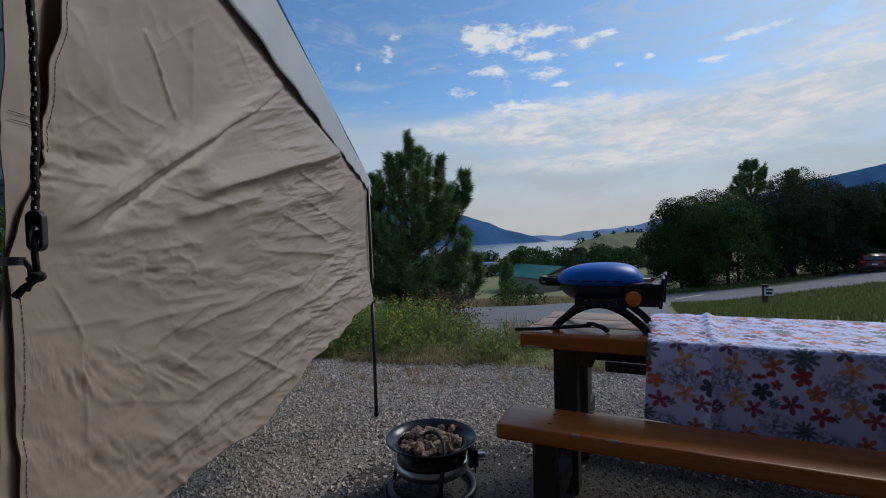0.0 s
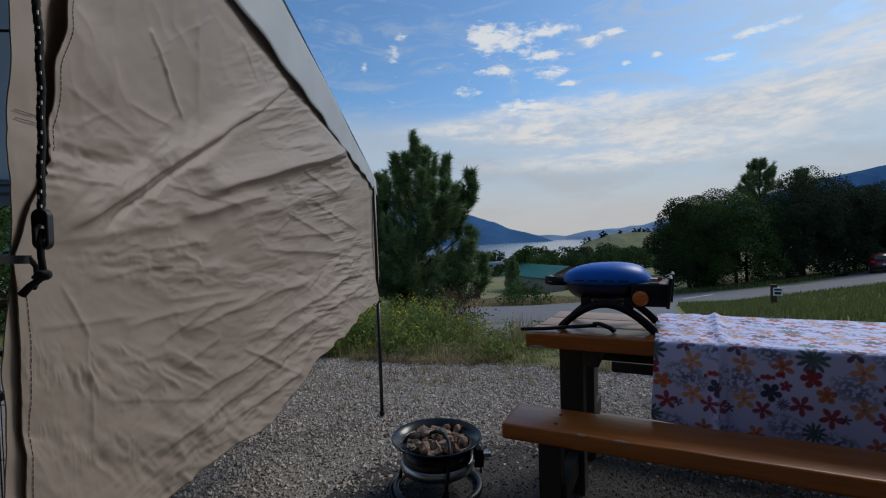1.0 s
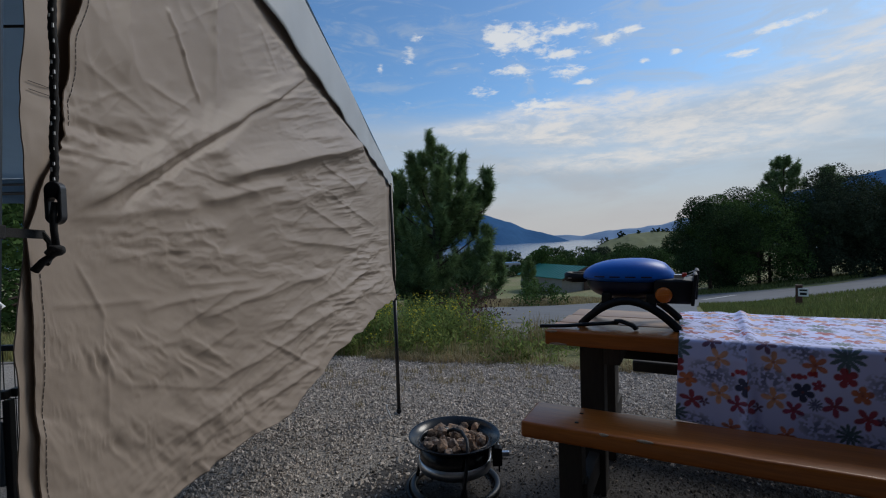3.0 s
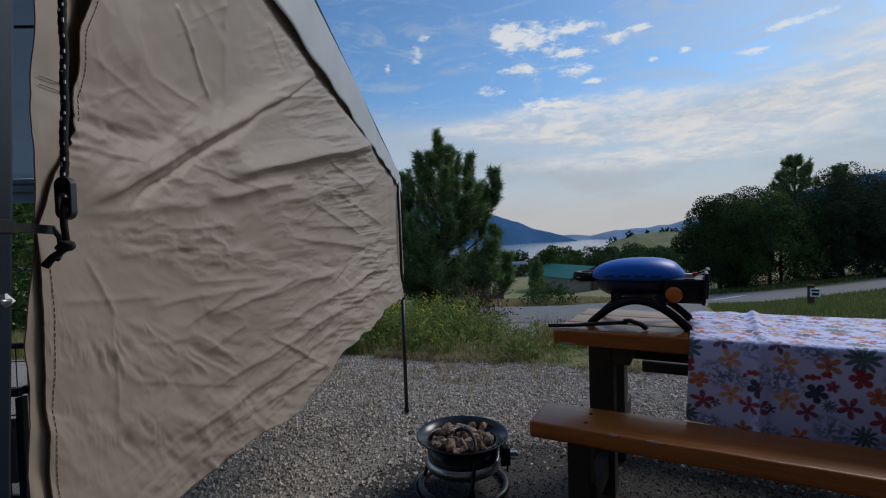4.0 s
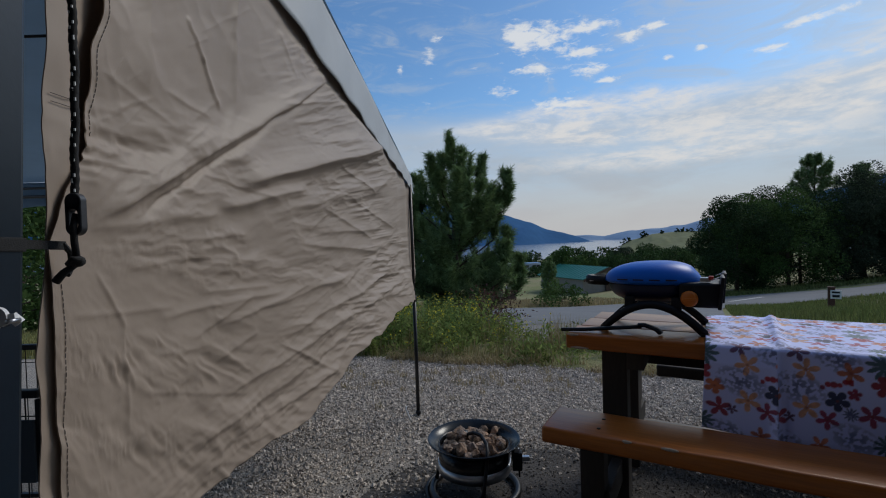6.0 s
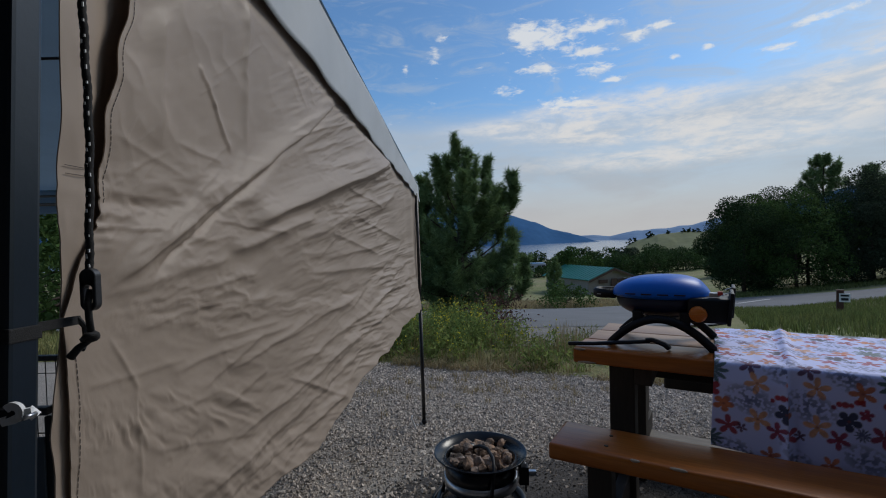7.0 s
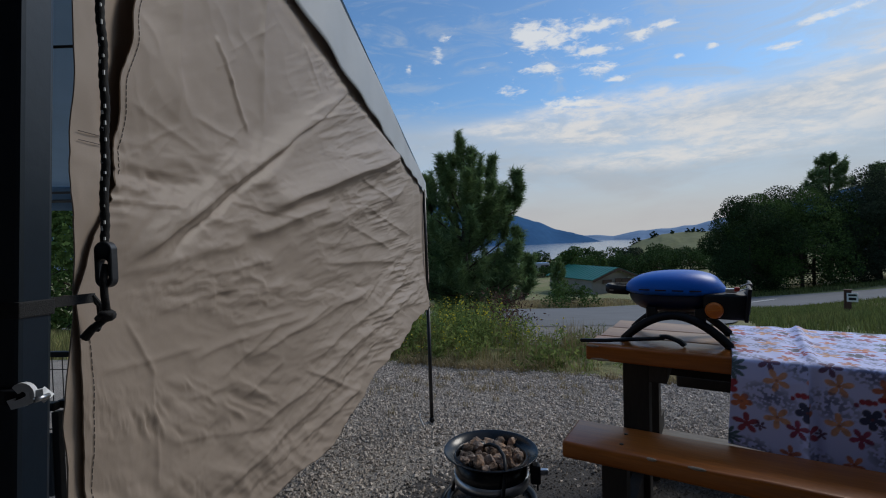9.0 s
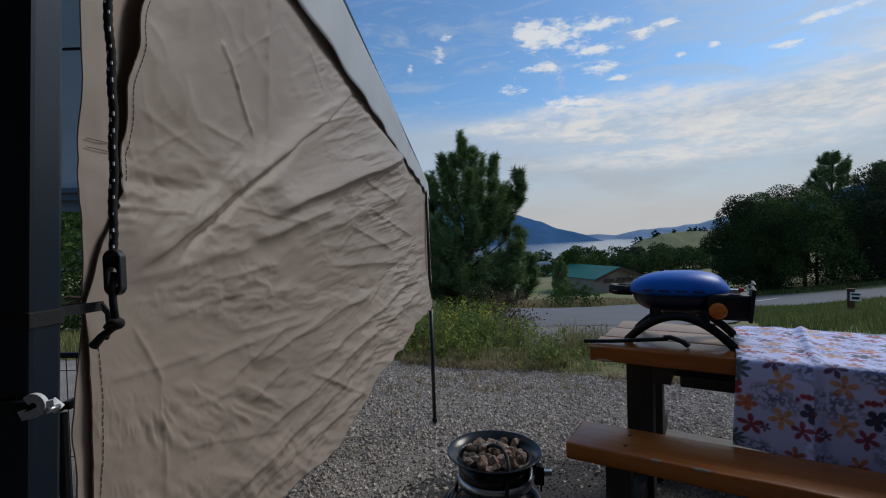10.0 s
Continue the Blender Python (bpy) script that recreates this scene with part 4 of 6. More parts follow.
    blades("grass", X, Y, lie(X, Y), 0.16, 0.010, M["lush"], "short green meadow grass beside the driveway", rng)
    X, Y = rng.uniform(-10, -3.4, 16000), rng.uniform(4.6, 9.0, 16000)
    ok = Y > pad_edge(X)
    blades("grass", X[ok], Y[ok], lie(X[ok], Y[ok]), 0.20, 0.008, M["blade"], "green grass beyond the covered pitch", rng)
    X, Y = rng.uniform(-3, 14, 14000), rng.uniform(27.5, 44, 14000)
    ok = Y > 28.5 + np.where(X > 8, (X - 8) * 0.8, 0)
    blades("grass", X[ok], Y[ok], lie(X[ok], Y[ok]), 0.30, 0.03, M["straw"], "dry pale grass beyond the road", rng)
    X, Y = rng.uniform(14, 46, 9000), rng.uniform(29, 34, 9000)
    ok = Y > np.interp(X, [14, 18, 23, 32, 46], [32.5, 31.2, 27.5, 31.4, 33.2])
    blades("grass", X[ok], Y[ok], lie(X[ok], Y[ok]), 0.25, 0.03, M["lush"], "rough grass under the tree belt", rng)


build_weeds()


def build_gravel():
    rng = np.random.default_rng(4)
    # one stone shape in six variants, scattered densely on the part of the pad in view
    n = 85000
    X = rng.uniform(-1.7, 2.6, n * 2)
    Y = rng.uniform(1.0, 4.9, n * 2)
    ok = (Y < pad_edge(X) + 0.10 * rng.uniform(-1, 1, n * 2)) & (rng.random(n * 2) < 0.55 + 0.45 * fbm(X * 2, Y * 2, 3))
    k = in_soil(X, Y)
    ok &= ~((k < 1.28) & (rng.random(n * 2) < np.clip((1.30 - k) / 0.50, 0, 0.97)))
    X, Y = X[ok][:n], Y[ok][:n]
    n = len(X)
    s = 0.0058 * np.clip(np.exp(rng.normal(0, 0.45, n)), 0.4, 2.3)
    base = np.array([(1, 0, 0), (-1, 0, 0), (0, 1, 0), (0, -1, 0), (0, 0, 1), (0, 0, -1)], float)
    tri = np.array([(0, 2, 4), (2, 1, 4), (1, 3, 4), (3, 0, 4), (2, 0, 5), (1, 2, 5), (3, 1, 5), (0, 3, 5)])
    v = base[None] * rng.uniform(0.65, 1.45, (n, 6, 1)) + rng.normal(0, 0.22, (n, 6, 3))
    ang = rng.uniform(0, 6.283, n)
    c, t = np.cos(ang)[:, None], np.sin(ang)[:, None]
    vx, vy, vz = v[..., 0] * c - v[..., 1] * t, v[..., 0] * t + v[..., 1] * c, v[..., 2] * 0.75
    z = 0.012 * (fbm(X * 1.5, Y * 1.5, 6) - 0.5) + lie(X, Y)
    V = np.stack([X[:, None] + vx * s[:, None], Y[:, None] + vy * s[:, None], z[:, None] + (vz + 0.35) * s[:, None]], -1)
    F = (np.arange(n)[:, None, None] * 6 + tri[None]).reshape(-1, 3)
    o = put("gravel", quick("gravel", V.reshape(-1, 3), F, M["stone"]))
    tagged(o, "loose grey crushed stones of the gravel pad", "gravel", kind="stuff")


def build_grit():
    """Small stones trodden into the soil, coloured for its dirt and shade."""
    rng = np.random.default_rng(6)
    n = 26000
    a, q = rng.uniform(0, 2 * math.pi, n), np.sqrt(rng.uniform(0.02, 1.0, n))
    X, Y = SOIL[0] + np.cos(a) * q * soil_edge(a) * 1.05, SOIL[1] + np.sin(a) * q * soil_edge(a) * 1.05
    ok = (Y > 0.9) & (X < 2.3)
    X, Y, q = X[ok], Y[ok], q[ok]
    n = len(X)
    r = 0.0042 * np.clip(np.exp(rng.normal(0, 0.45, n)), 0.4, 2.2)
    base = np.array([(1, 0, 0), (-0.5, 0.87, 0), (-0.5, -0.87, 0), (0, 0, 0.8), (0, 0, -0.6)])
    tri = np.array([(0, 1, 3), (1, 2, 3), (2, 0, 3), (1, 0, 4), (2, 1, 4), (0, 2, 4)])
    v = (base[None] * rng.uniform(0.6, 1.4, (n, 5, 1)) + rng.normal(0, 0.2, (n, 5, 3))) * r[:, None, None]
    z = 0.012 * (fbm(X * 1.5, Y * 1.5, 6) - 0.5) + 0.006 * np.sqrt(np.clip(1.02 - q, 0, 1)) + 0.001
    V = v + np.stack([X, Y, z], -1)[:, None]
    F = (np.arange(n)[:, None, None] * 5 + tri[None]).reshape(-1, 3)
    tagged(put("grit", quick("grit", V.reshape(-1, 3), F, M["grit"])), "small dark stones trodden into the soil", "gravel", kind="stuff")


build_gravel()
build_grit()


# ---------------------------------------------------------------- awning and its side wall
def view_coords(Y, Z):
    """Pixel-like coordinates in the camera's perspective, in which the wall's creases keep one size in view."""
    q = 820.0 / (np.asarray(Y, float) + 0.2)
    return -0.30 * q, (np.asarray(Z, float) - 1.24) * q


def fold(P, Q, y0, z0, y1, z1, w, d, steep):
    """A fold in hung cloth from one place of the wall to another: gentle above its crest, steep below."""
    (ax, ay), (bx, by) = view_coords(y0, z0), view_coords(y1, z1)
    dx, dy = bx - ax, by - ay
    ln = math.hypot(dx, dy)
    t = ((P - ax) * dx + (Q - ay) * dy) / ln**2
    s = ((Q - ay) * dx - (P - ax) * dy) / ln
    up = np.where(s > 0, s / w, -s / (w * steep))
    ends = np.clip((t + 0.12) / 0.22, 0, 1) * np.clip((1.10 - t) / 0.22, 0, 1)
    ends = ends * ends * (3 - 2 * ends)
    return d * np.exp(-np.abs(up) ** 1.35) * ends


# folds of the side wall, set to fit the camera's view: from (y, z) to (y, z), then width and depth in view pixels, and
# steepness
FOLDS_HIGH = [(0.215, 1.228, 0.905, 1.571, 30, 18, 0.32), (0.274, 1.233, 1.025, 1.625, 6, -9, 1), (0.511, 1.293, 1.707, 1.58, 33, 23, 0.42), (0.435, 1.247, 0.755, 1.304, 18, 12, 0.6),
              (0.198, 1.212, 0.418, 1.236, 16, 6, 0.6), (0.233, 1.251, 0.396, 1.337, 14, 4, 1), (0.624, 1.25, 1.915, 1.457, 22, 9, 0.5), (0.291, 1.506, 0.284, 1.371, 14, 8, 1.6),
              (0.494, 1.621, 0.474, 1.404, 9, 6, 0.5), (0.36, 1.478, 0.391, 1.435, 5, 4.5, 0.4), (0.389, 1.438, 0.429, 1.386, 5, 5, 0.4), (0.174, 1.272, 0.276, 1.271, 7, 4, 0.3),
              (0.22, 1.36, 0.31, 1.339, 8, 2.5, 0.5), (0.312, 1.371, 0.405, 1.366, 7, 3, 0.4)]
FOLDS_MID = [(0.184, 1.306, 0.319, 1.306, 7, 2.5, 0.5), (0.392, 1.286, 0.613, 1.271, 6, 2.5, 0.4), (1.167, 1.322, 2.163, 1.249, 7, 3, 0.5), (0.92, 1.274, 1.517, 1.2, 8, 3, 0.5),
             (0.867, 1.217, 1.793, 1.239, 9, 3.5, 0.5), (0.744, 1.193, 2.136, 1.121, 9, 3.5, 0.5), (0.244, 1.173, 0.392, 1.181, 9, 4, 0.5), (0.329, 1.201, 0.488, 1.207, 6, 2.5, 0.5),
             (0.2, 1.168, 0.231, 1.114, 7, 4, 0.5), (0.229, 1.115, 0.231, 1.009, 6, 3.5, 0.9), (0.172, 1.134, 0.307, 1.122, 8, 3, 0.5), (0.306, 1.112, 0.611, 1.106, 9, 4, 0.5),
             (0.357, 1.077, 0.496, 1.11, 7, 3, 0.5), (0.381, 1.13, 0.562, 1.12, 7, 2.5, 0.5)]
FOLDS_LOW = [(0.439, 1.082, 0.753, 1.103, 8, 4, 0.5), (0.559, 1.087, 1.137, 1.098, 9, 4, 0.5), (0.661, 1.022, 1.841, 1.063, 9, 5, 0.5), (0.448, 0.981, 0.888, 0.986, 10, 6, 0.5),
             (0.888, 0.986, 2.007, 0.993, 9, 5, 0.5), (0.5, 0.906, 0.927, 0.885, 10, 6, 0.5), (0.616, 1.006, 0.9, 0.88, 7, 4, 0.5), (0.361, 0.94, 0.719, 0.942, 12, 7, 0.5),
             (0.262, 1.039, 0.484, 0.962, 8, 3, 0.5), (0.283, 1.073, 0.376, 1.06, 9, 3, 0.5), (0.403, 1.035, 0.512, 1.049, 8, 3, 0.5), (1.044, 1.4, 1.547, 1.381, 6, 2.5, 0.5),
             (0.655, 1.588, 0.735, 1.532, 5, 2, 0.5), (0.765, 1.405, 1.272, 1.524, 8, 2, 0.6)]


def ridged(u, v, seed, octaves=4):
    """Noise with sharp crests, 0 to 1."""
    return sum((1 - np.abs(2 * vnoise(u * 2**o, v * 2**o, seed + o) - 1)) * 0.55**o for o in range(octaves)) / sum(0.55**o for o in range(octaves))


def small_creases():
    """Many short, faint creases, laid in camera-view pixels, roughly along the pull of the cloth."""
    rng = random.Random(31)
    out = []
    for _ in range(26):
        p, q = rng.uniform(-640, -90), rng.uniform(-420, 330)
        ang = radians(rng.gauss(24, 30) if p > -480 else rng.gauss(5, 45))
        ln = rng.uniform(22, 95)
        w = rng.uniform(2.5, 5)
        a, b = (p, q), (p + ln * math.cos(ang), min(q + ln * math.sin(ang), 380))
        ends = []
        for x, y in (a, b):
            x = min(x, -75)
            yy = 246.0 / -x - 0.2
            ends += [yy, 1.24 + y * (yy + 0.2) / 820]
        if any(0.47 < ends[i] < 0.65 and 1.14 < ends[i + 1] < 1.46 for i in (0, 2)):
            continue    # the smooth stretch between the two long folds
        if 0.84 < ends[1] < 1.62 and 0.84 < ends[3] < 1.62 and ends[0] > 0.17:
            out.append((*ends, w, w * rng.uniform(0.25, 0.5), rng.uniform(0.35, 0.8)))
    return out


CREASES = small_creases()
WALL_TOP = lambda y: 1.735 - 0.032 * y - 0.030 * np.clip(y - 1.0, 0, None) - 0.010 * np.clip(y - 2.3, 0, None)  # noqa: E731
VALANCE_LOW = lambda y: 1.668 - 0.044 * y  # noqa: E731
WALL_LOW = 0.834


def wall_x(Y, Z):
    """How far out the side wall stands at a place along it (Y) and height (Z): a slack, creased cloth."""
    Y, Z = np.asarray(Y, float), np.asarray(Z, float)
    P, Q = view_coords(Y, Z)
    h = 0 * Y
    # the folds wander and swell on their way
    Pw, Qw = P + 9 * (fbm(P / 60, Q / 60, 81, 3) - 0.5), Q + 9 * (fbm(P / 60, Q / 60, 87, 3) - 0.5)
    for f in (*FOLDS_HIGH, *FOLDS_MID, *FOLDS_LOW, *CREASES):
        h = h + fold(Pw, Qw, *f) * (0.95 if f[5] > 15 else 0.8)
    # folds that radiate from the tie, and slack that hangs level in the lower half
    p0, q0 = view_coords(0.150, 1.196)
    rho, ang = np.hypot(P - p0, Q - q0), np.arctan2(Q - q0, P - p0)
    r = np.log(rho + 40)
    near = np.clip(rho / 260, 0.1, 1)
    wp = 0.35 * (fbm(P / 80, Q / 80, 61, 3) - 0.5)
    rays = ridged(r * 4.2 + 3 * wp, ang * 7.5 + 4 * wp, 101, 4)
    patchy = np.clip((fbm(P / 130, Q / 95, 103, 2) - 0.33) * 3.2, 0.18, 1)
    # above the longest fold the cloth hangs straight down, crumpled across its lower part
    (ax, ay), (bx, by) = view_coords(0.215, 1.228), view_coords(0.905, 1.571)
    hung = np.clip((Q - ay - (P - ax) * (by - ay) / (bx - ax) - 15) / 60, 0, 1)
    drops = ridged(P / 105 + Q / 420 + wp, Q / 360, 111, 3)
    across = ridged(P / 85 + wp, Q / 40 + P / 210, 113, 3)
    belt = np.exp(-(((Q - 95) / 70) ** 2))
    h = h + near * (1 - hung) * 12 * patchy * (rays - 0.5)
    h = h + hung * (11 * (drops - 0.5) + 15 * belt * (across - 0.5))
    # short crumples towards the pole
    dense = np.clip((P + 350) / 160, 0, 1) * np.clip((fbm(P / 60, Q / 50, 119, 2) - 0.3) * 3, 0.1, 1)
    h = h + 8.0 * dense * (ridged(P / 46 + 3 * wp, Q / 19 - P / 60, 117, 3) - 0.5)
    h = h + 14 * (fbm(P / 150, Q / 170, 51, 2) - 0.5) + 0.9 * (fbm(P / 22 + Q / 60, Q / 18 - P / 50, 43, 2) - 0.5)
    # crumpled strip along the lower hem, its creases parallel to it in the camera's view
    along, off = 0.6 * P + 0.8 * Q, -0.8 * P + 0.6 * Q
    c1 = np.abs(2 * fbm(along / 75 + off / 60, off / 17, 73, 3) - 1)
    c2 = np.abs(2 * fbm(along / 34 - off / 40, off / 26 + along / 90, 79, 2) - 1)
    h = h - (11 * c1 + 9 * c2) * np.exp(-np.clip(off, 0, None) / 62) * np.clip(off / 45, 0.08, 1)
    h = h * np.clip(0.35 + (VALANCE_LOW(Y) - Z) / 0.05, 0.15, 1)
    fade = np.clip((3.3 - Y) / 1.6, 0.22, 1)
    # the lower part leans out between its ends, added to catch more light
    lit_lean = 0.058 * np.clip((1.25 - Z) / 0.42, 0, 1.2) ** 2 * np.clip((Y - 0.35) / 1.0, 0, 1) * np.clip((3.05 - Y) / 0.6, 0, 1)
    x = -0.364 + 0.020 * Y + lit_lean + h * fade * (Y + 0.2) / 820
    # gathered in upright pleats next to the pole
    return x + 0.010 * np.clip((Y - 2.25) / 0.6, 0, 1) * np.sin(np.clip(Y - 2.25, 0, 9) * 15 + 2 * Z)


def cloth_grid(name, edge, y1, z_low, z_top, nu, nv, off, material, parent, label=""):
    """A hung sheet whose near edge is edge(z), densest where it is nearest."""
    s, k = np.linspace(0, 1, nu) ** 2.1, np.linspace(0, 1, nv)
    Y0 = np.repeat((0.15 + (y1(0.5) - 0.15) * s)[:, None], nv, 1)
    Z = z_low(Y0) + (z_top(Y0) - z_low(Y0)) * k[None]
    Y = edge(Z) + (y1(k)[None] - edge(Z)) * s[:, None]
    X = wall_x(Y, Z) + off(Y, Z)
    me = quick(name, np.stack([X, Y, Z], -1).reshape(-1, 3), grid_faces(nu, nv), material, True)
    ob = put(name, me, parent, label)
    so = ob.modifiers.new("thickness", "SOLIDIFY")
    so.thickness, so.offset = 0.0012, -1
    return ob


def flap_edge(z):
    """The near edge of the outer sheet: pinched in at the tie, falling back above and below it."""
    z = np.asarray(z, float)
    up = np.clip((z - 1.195) / 0.31, 0, 1.5)
    low = np.clip((1.195 - z) / 0.36, 0, 1)
    return 0.150 + 0.040 * np.clip(up * 3, 0, 1) + 0.056 * up**2.2 + 0.006 * low + 0.003 * np.sin(z * 90) * np.clip(up * 4, 0, 1)


def build_wall():
    t = thing("awning_side_wall", pose(0, 0, 0), "beige canvas awning side wall, slack and creased, tied to the upright", "awning wall")
    far = lambda k: 3.09 + 0.02 * np.sin(np.asarray(k) * 9) - 0.20 * np.clip((0.30 - np.asarray(k)) / 0.30, 0, 1) ** 1.6 + 0 * np.asarray(k)  # noqa: E731
    # hem raised where the wall leans out, to keep its outline in the camera's view
    low = lambda y: WALL_LOW + 0.042 * np.clip((0.75 - y) / 0.3, 0, 1) + 0.055 * np.clip((y - 0.35) / 1.0, 0, 1) * np.clip((3.05 - y) / 0.6, 0, 1) - 0.018 * np.clip(y - 0.4, 0, 3) + 0.006 * np.sin(y * 7) + 0.004 * np.sin(y * 23 + 1) - 0.012 * np.exp(-y) + 0 * y  # noqa: E731
    top = lambda y: WALL_TOP(y) - 0.026 * np.abs(np.sin((y - 1.05) * math.pi / 0.68)) * (y > 0.37)  # noqa: E731
    cloth_grid("panel", flap_edge, far, low, top, 600, 360, lambda Y, Z: 0, M["canvas"], t)
    # the second layer, seen where the outer sheet falls open
    back_edge = lambda z: 0.152 + 0.020 * np.clip((np.asarray(z) - 1.2) / 0.35, 0, 1) - 0.011 * np.clip((1.185 - np.asarray(z)) / 0.08, 0, 1) - 0.002 * np.sin(np.asarray(z) * 40) + 0 * np.asarray(z)  # noqa: E731
    cloth_grid("lining", back_edge, lambda k: far(k) - 0.12, low, lambda y: WALL_TOP(y) - 0.006, 140, 110, lambda Y, Z: -0.005 - 0.012 * np.clip((Y - 0.185) / 0.04, 0, 1) - 0.03 * np.clip((Y - 0.32) / 0.15, 0, 1), M["canvas"], t, "inner layer of beige canvas")
    # stitched hems
    def stitches(name, path, n, ln, lift=0.0005):
        bm = bmesh.new()
        for i in range(n):
            k = (i + 0.5) / n
            y0, z0 = path(k - 0.5 * ln / n)
            y1, z1 = path(k + 0.5 * ln / n)
            pts = [(float(wall_x(np.float64(yy), np.float64(zz))) + lift, yy, zz) for yy, zz in ((y0, z0), ((y0 + y1) / 2, (z0 + z1) / 2), (y1, z1))]
            tube(pts, 0.00030, 5, bm)
        part(name, bm, M["thread"], t, "dark hem stitching")
    stitches("seam", lambda k: (float(flap_edge(0.84 + 0.33 * k)) + 0.007 + 0.002 * math.sin(k * 9), 0.84 + 0.33 * k), 62, 0.72)
    stitches("seam", lambda k: (float(flap_edge(1.295 + 0.30 * k)) + 0.006, 1.295 + 0.30 * k), 56, 0.72)
    for dz in (0, 0.007):
        stitches("seam", lambda k: (0.164 + 0.030 * k, 1.318 + dz), 1, 1.0, -0.0035)
    # gathers and tie at the upright
    bm = bmesh.new()
    sweep([(-0.350, 0.153, 1.196), (-0.349, 0.128, 1.197), (-0.349, 0.101, 1.198)], 0.0025, 0.007, bm)
    tube([(-0.350, 0.151, 1.198), (-0.348, 0.156, 1.190), (-0.349, 0.158, 1.178), (-0.346, 0.150, 1.172)], 0.0022, 6, bm)
    part("tie", bm, M["rope"], t, "black webbing tie")
    return t


build_wall()


def build_awning():
    t = thing("awning", pose(-0.33, 3.1, 0), "grey fabric awning roof with a hanging valance", "awning")
    ox, oy = 0.33, -3.1

    def roof_z(x, y):
        return 1.893 - 0.084 * y + 0.015 * np.sin(np.asarray(x) * 1.4) * np.clip(-0.33 - np.asarray(x), 0, 1) + 0.02 * np.clip(-0.4 - np.asarray(x), 0, 2)

    xs, ys = np.linspace(-0.335, -3.4, 40), np.linspace(0.0, 3.13, 60)
    X, Y = np.meshgrid(xs, ys, indexing="ij")
    k = (X + 0.335) / (-3.4 + 0.335)
    X = (1 - k) * (-0.356 + 0.019 * Y) - 3.4 * k
    Z = roof_z(X, Y) + 0.012 * np.clip(k * 8, 0, 1) * (fbm(X * 2, Y * 2, 5) - 0.5)
    ob = put("roof", quick("roof", np.stack([X + ox, Y + oy, Z], -1).reshape(-1, 3), grid_faces(40, 60), M["roofcloth"], True), t)
    # side valance along the wall
    ys, k = np.linspace(0.0, 3.13, 160), np.linspace(0, 1, 14)
    Y = np.repeat(ys[:, None], 14, 1)
    top = roof_z(-0.335, Y)
    low = 1.668 - 0.044 * Y - 0.012 * np.clip((Y - 2.9) / 0.2, 0, 1) + 0.002 * np.sin(Y * 11)
    Z = top + (low - top) * k
    X = -0.360 + 0.019 * Y + 0.012 * k[None] + 0.0035 * np.sin(Y * 23 + 3 * k) * k + 0.002 * np.sin(Y * 5 + k * 2.5) + 0.003 * k * (fbm(Y * 5, Z * 8, 3) - 0.5)
    ob = put("valance", quick("valance", np.stack([X + ox, Y + oy, Z], -1).reshape(-1, 3), grid_faces(160, 14), M["valance"], True), t, "pale grey hanging valance")
    ob.modifiers.new("thickness", "SOLIDIFY").thickness = 0.0015
    # front valance
    xs = np.linspace(-0.33, -3.4, 90)
    X = np.repeat(xs[:, None], 14, 1)
    top = roof_z(X, 3.13)
    Z = top + (1.505 + 0.006 * np.sin(X * 12) - top) * k
    Y = 3.13 + 0.01 * np.sin(k * 1.6)[None] + 0.012 * np.sin(X * 9) * k
    ob = put("valance", quick("valance", np.stack([X + ox, Y + oy, Z], -1).reshape(-1, 3), grid_faces(90, 14), M["roofcloth"], True), t)
    ob.modifiers.new("thickness", "SOLIDIFY").thickness = 0.0015
    for pts, r in (([(-0.40, 3.06, 1.560), (-3.4, 3.06, 1.575)], 0.012), ([(-0.40, 3.02, 1.615), (-3.4, 3.02, 1.63)], 0.009), ([(-0.42, 1.05, 1.775), (-3.4, 1.05, 1.80)], 0.004)):
        part("rafter", tube([(px + ox, py + oy, pz) for px, py, pz in pts], r, 10), M["black_steel"], t, "thin dark roof pole", True)
    return t


build_awning()


def build_pole():
    t = thing("awning_pole", pose(-0.284, 2.90, 0), "thin black steel awning pole standing on the gravel", "tent pole")
    lean = -0.012
    part("lower_tube", tube([(0, 0, 0), (lean * 0.5, 0, 0.80)], 0.0125, 14), M["black_steel"], t, "", True)
    part("upper_tube", tube([(lean * 0.5, 0, 0.78), (lean, 0.0, 1.56)], 0.0098, 14), M["black_steel"], t, "", True)
    part("collar", tube([(lean * 0.5, 0, 0.775), (lean * 0.5, 0, 0.812)], 0.0170, 14), M["black_plastic"], t, "", True)
    part("button", lathe([(0.001, 0), (0.004, 0), (0.004, 0.003), (0.001, 0.004)], 10, Matrix.Translation((lean * 0.6, -0.0100, 0.86)) @ pose(0, 0, 0, 90)), M["steel"], t, "steel spring button", True)
    part("foot", lathe([(0.013, 0.0), (0.017, 0.0), (0.017, 0.03), (0.013, 0.032)], 14), M["black_plastic"], t, "", True)
    p = thing("tent_peg", pose(-0.342, 2.80, 0.004), "bent steel tent peg beside the pole, its shine put in as white", "tent peg")
    # white colour stands in for the shine of the steel
    part("rod", tube([(0.02, 0.0, -0.02), (0.0, 0, 0.035), (-0.016, 0, 0.075), (-0.010, 0, 0.092)], 0.0058, 8), M["white_plastic"], p, "", True)


build_pole()


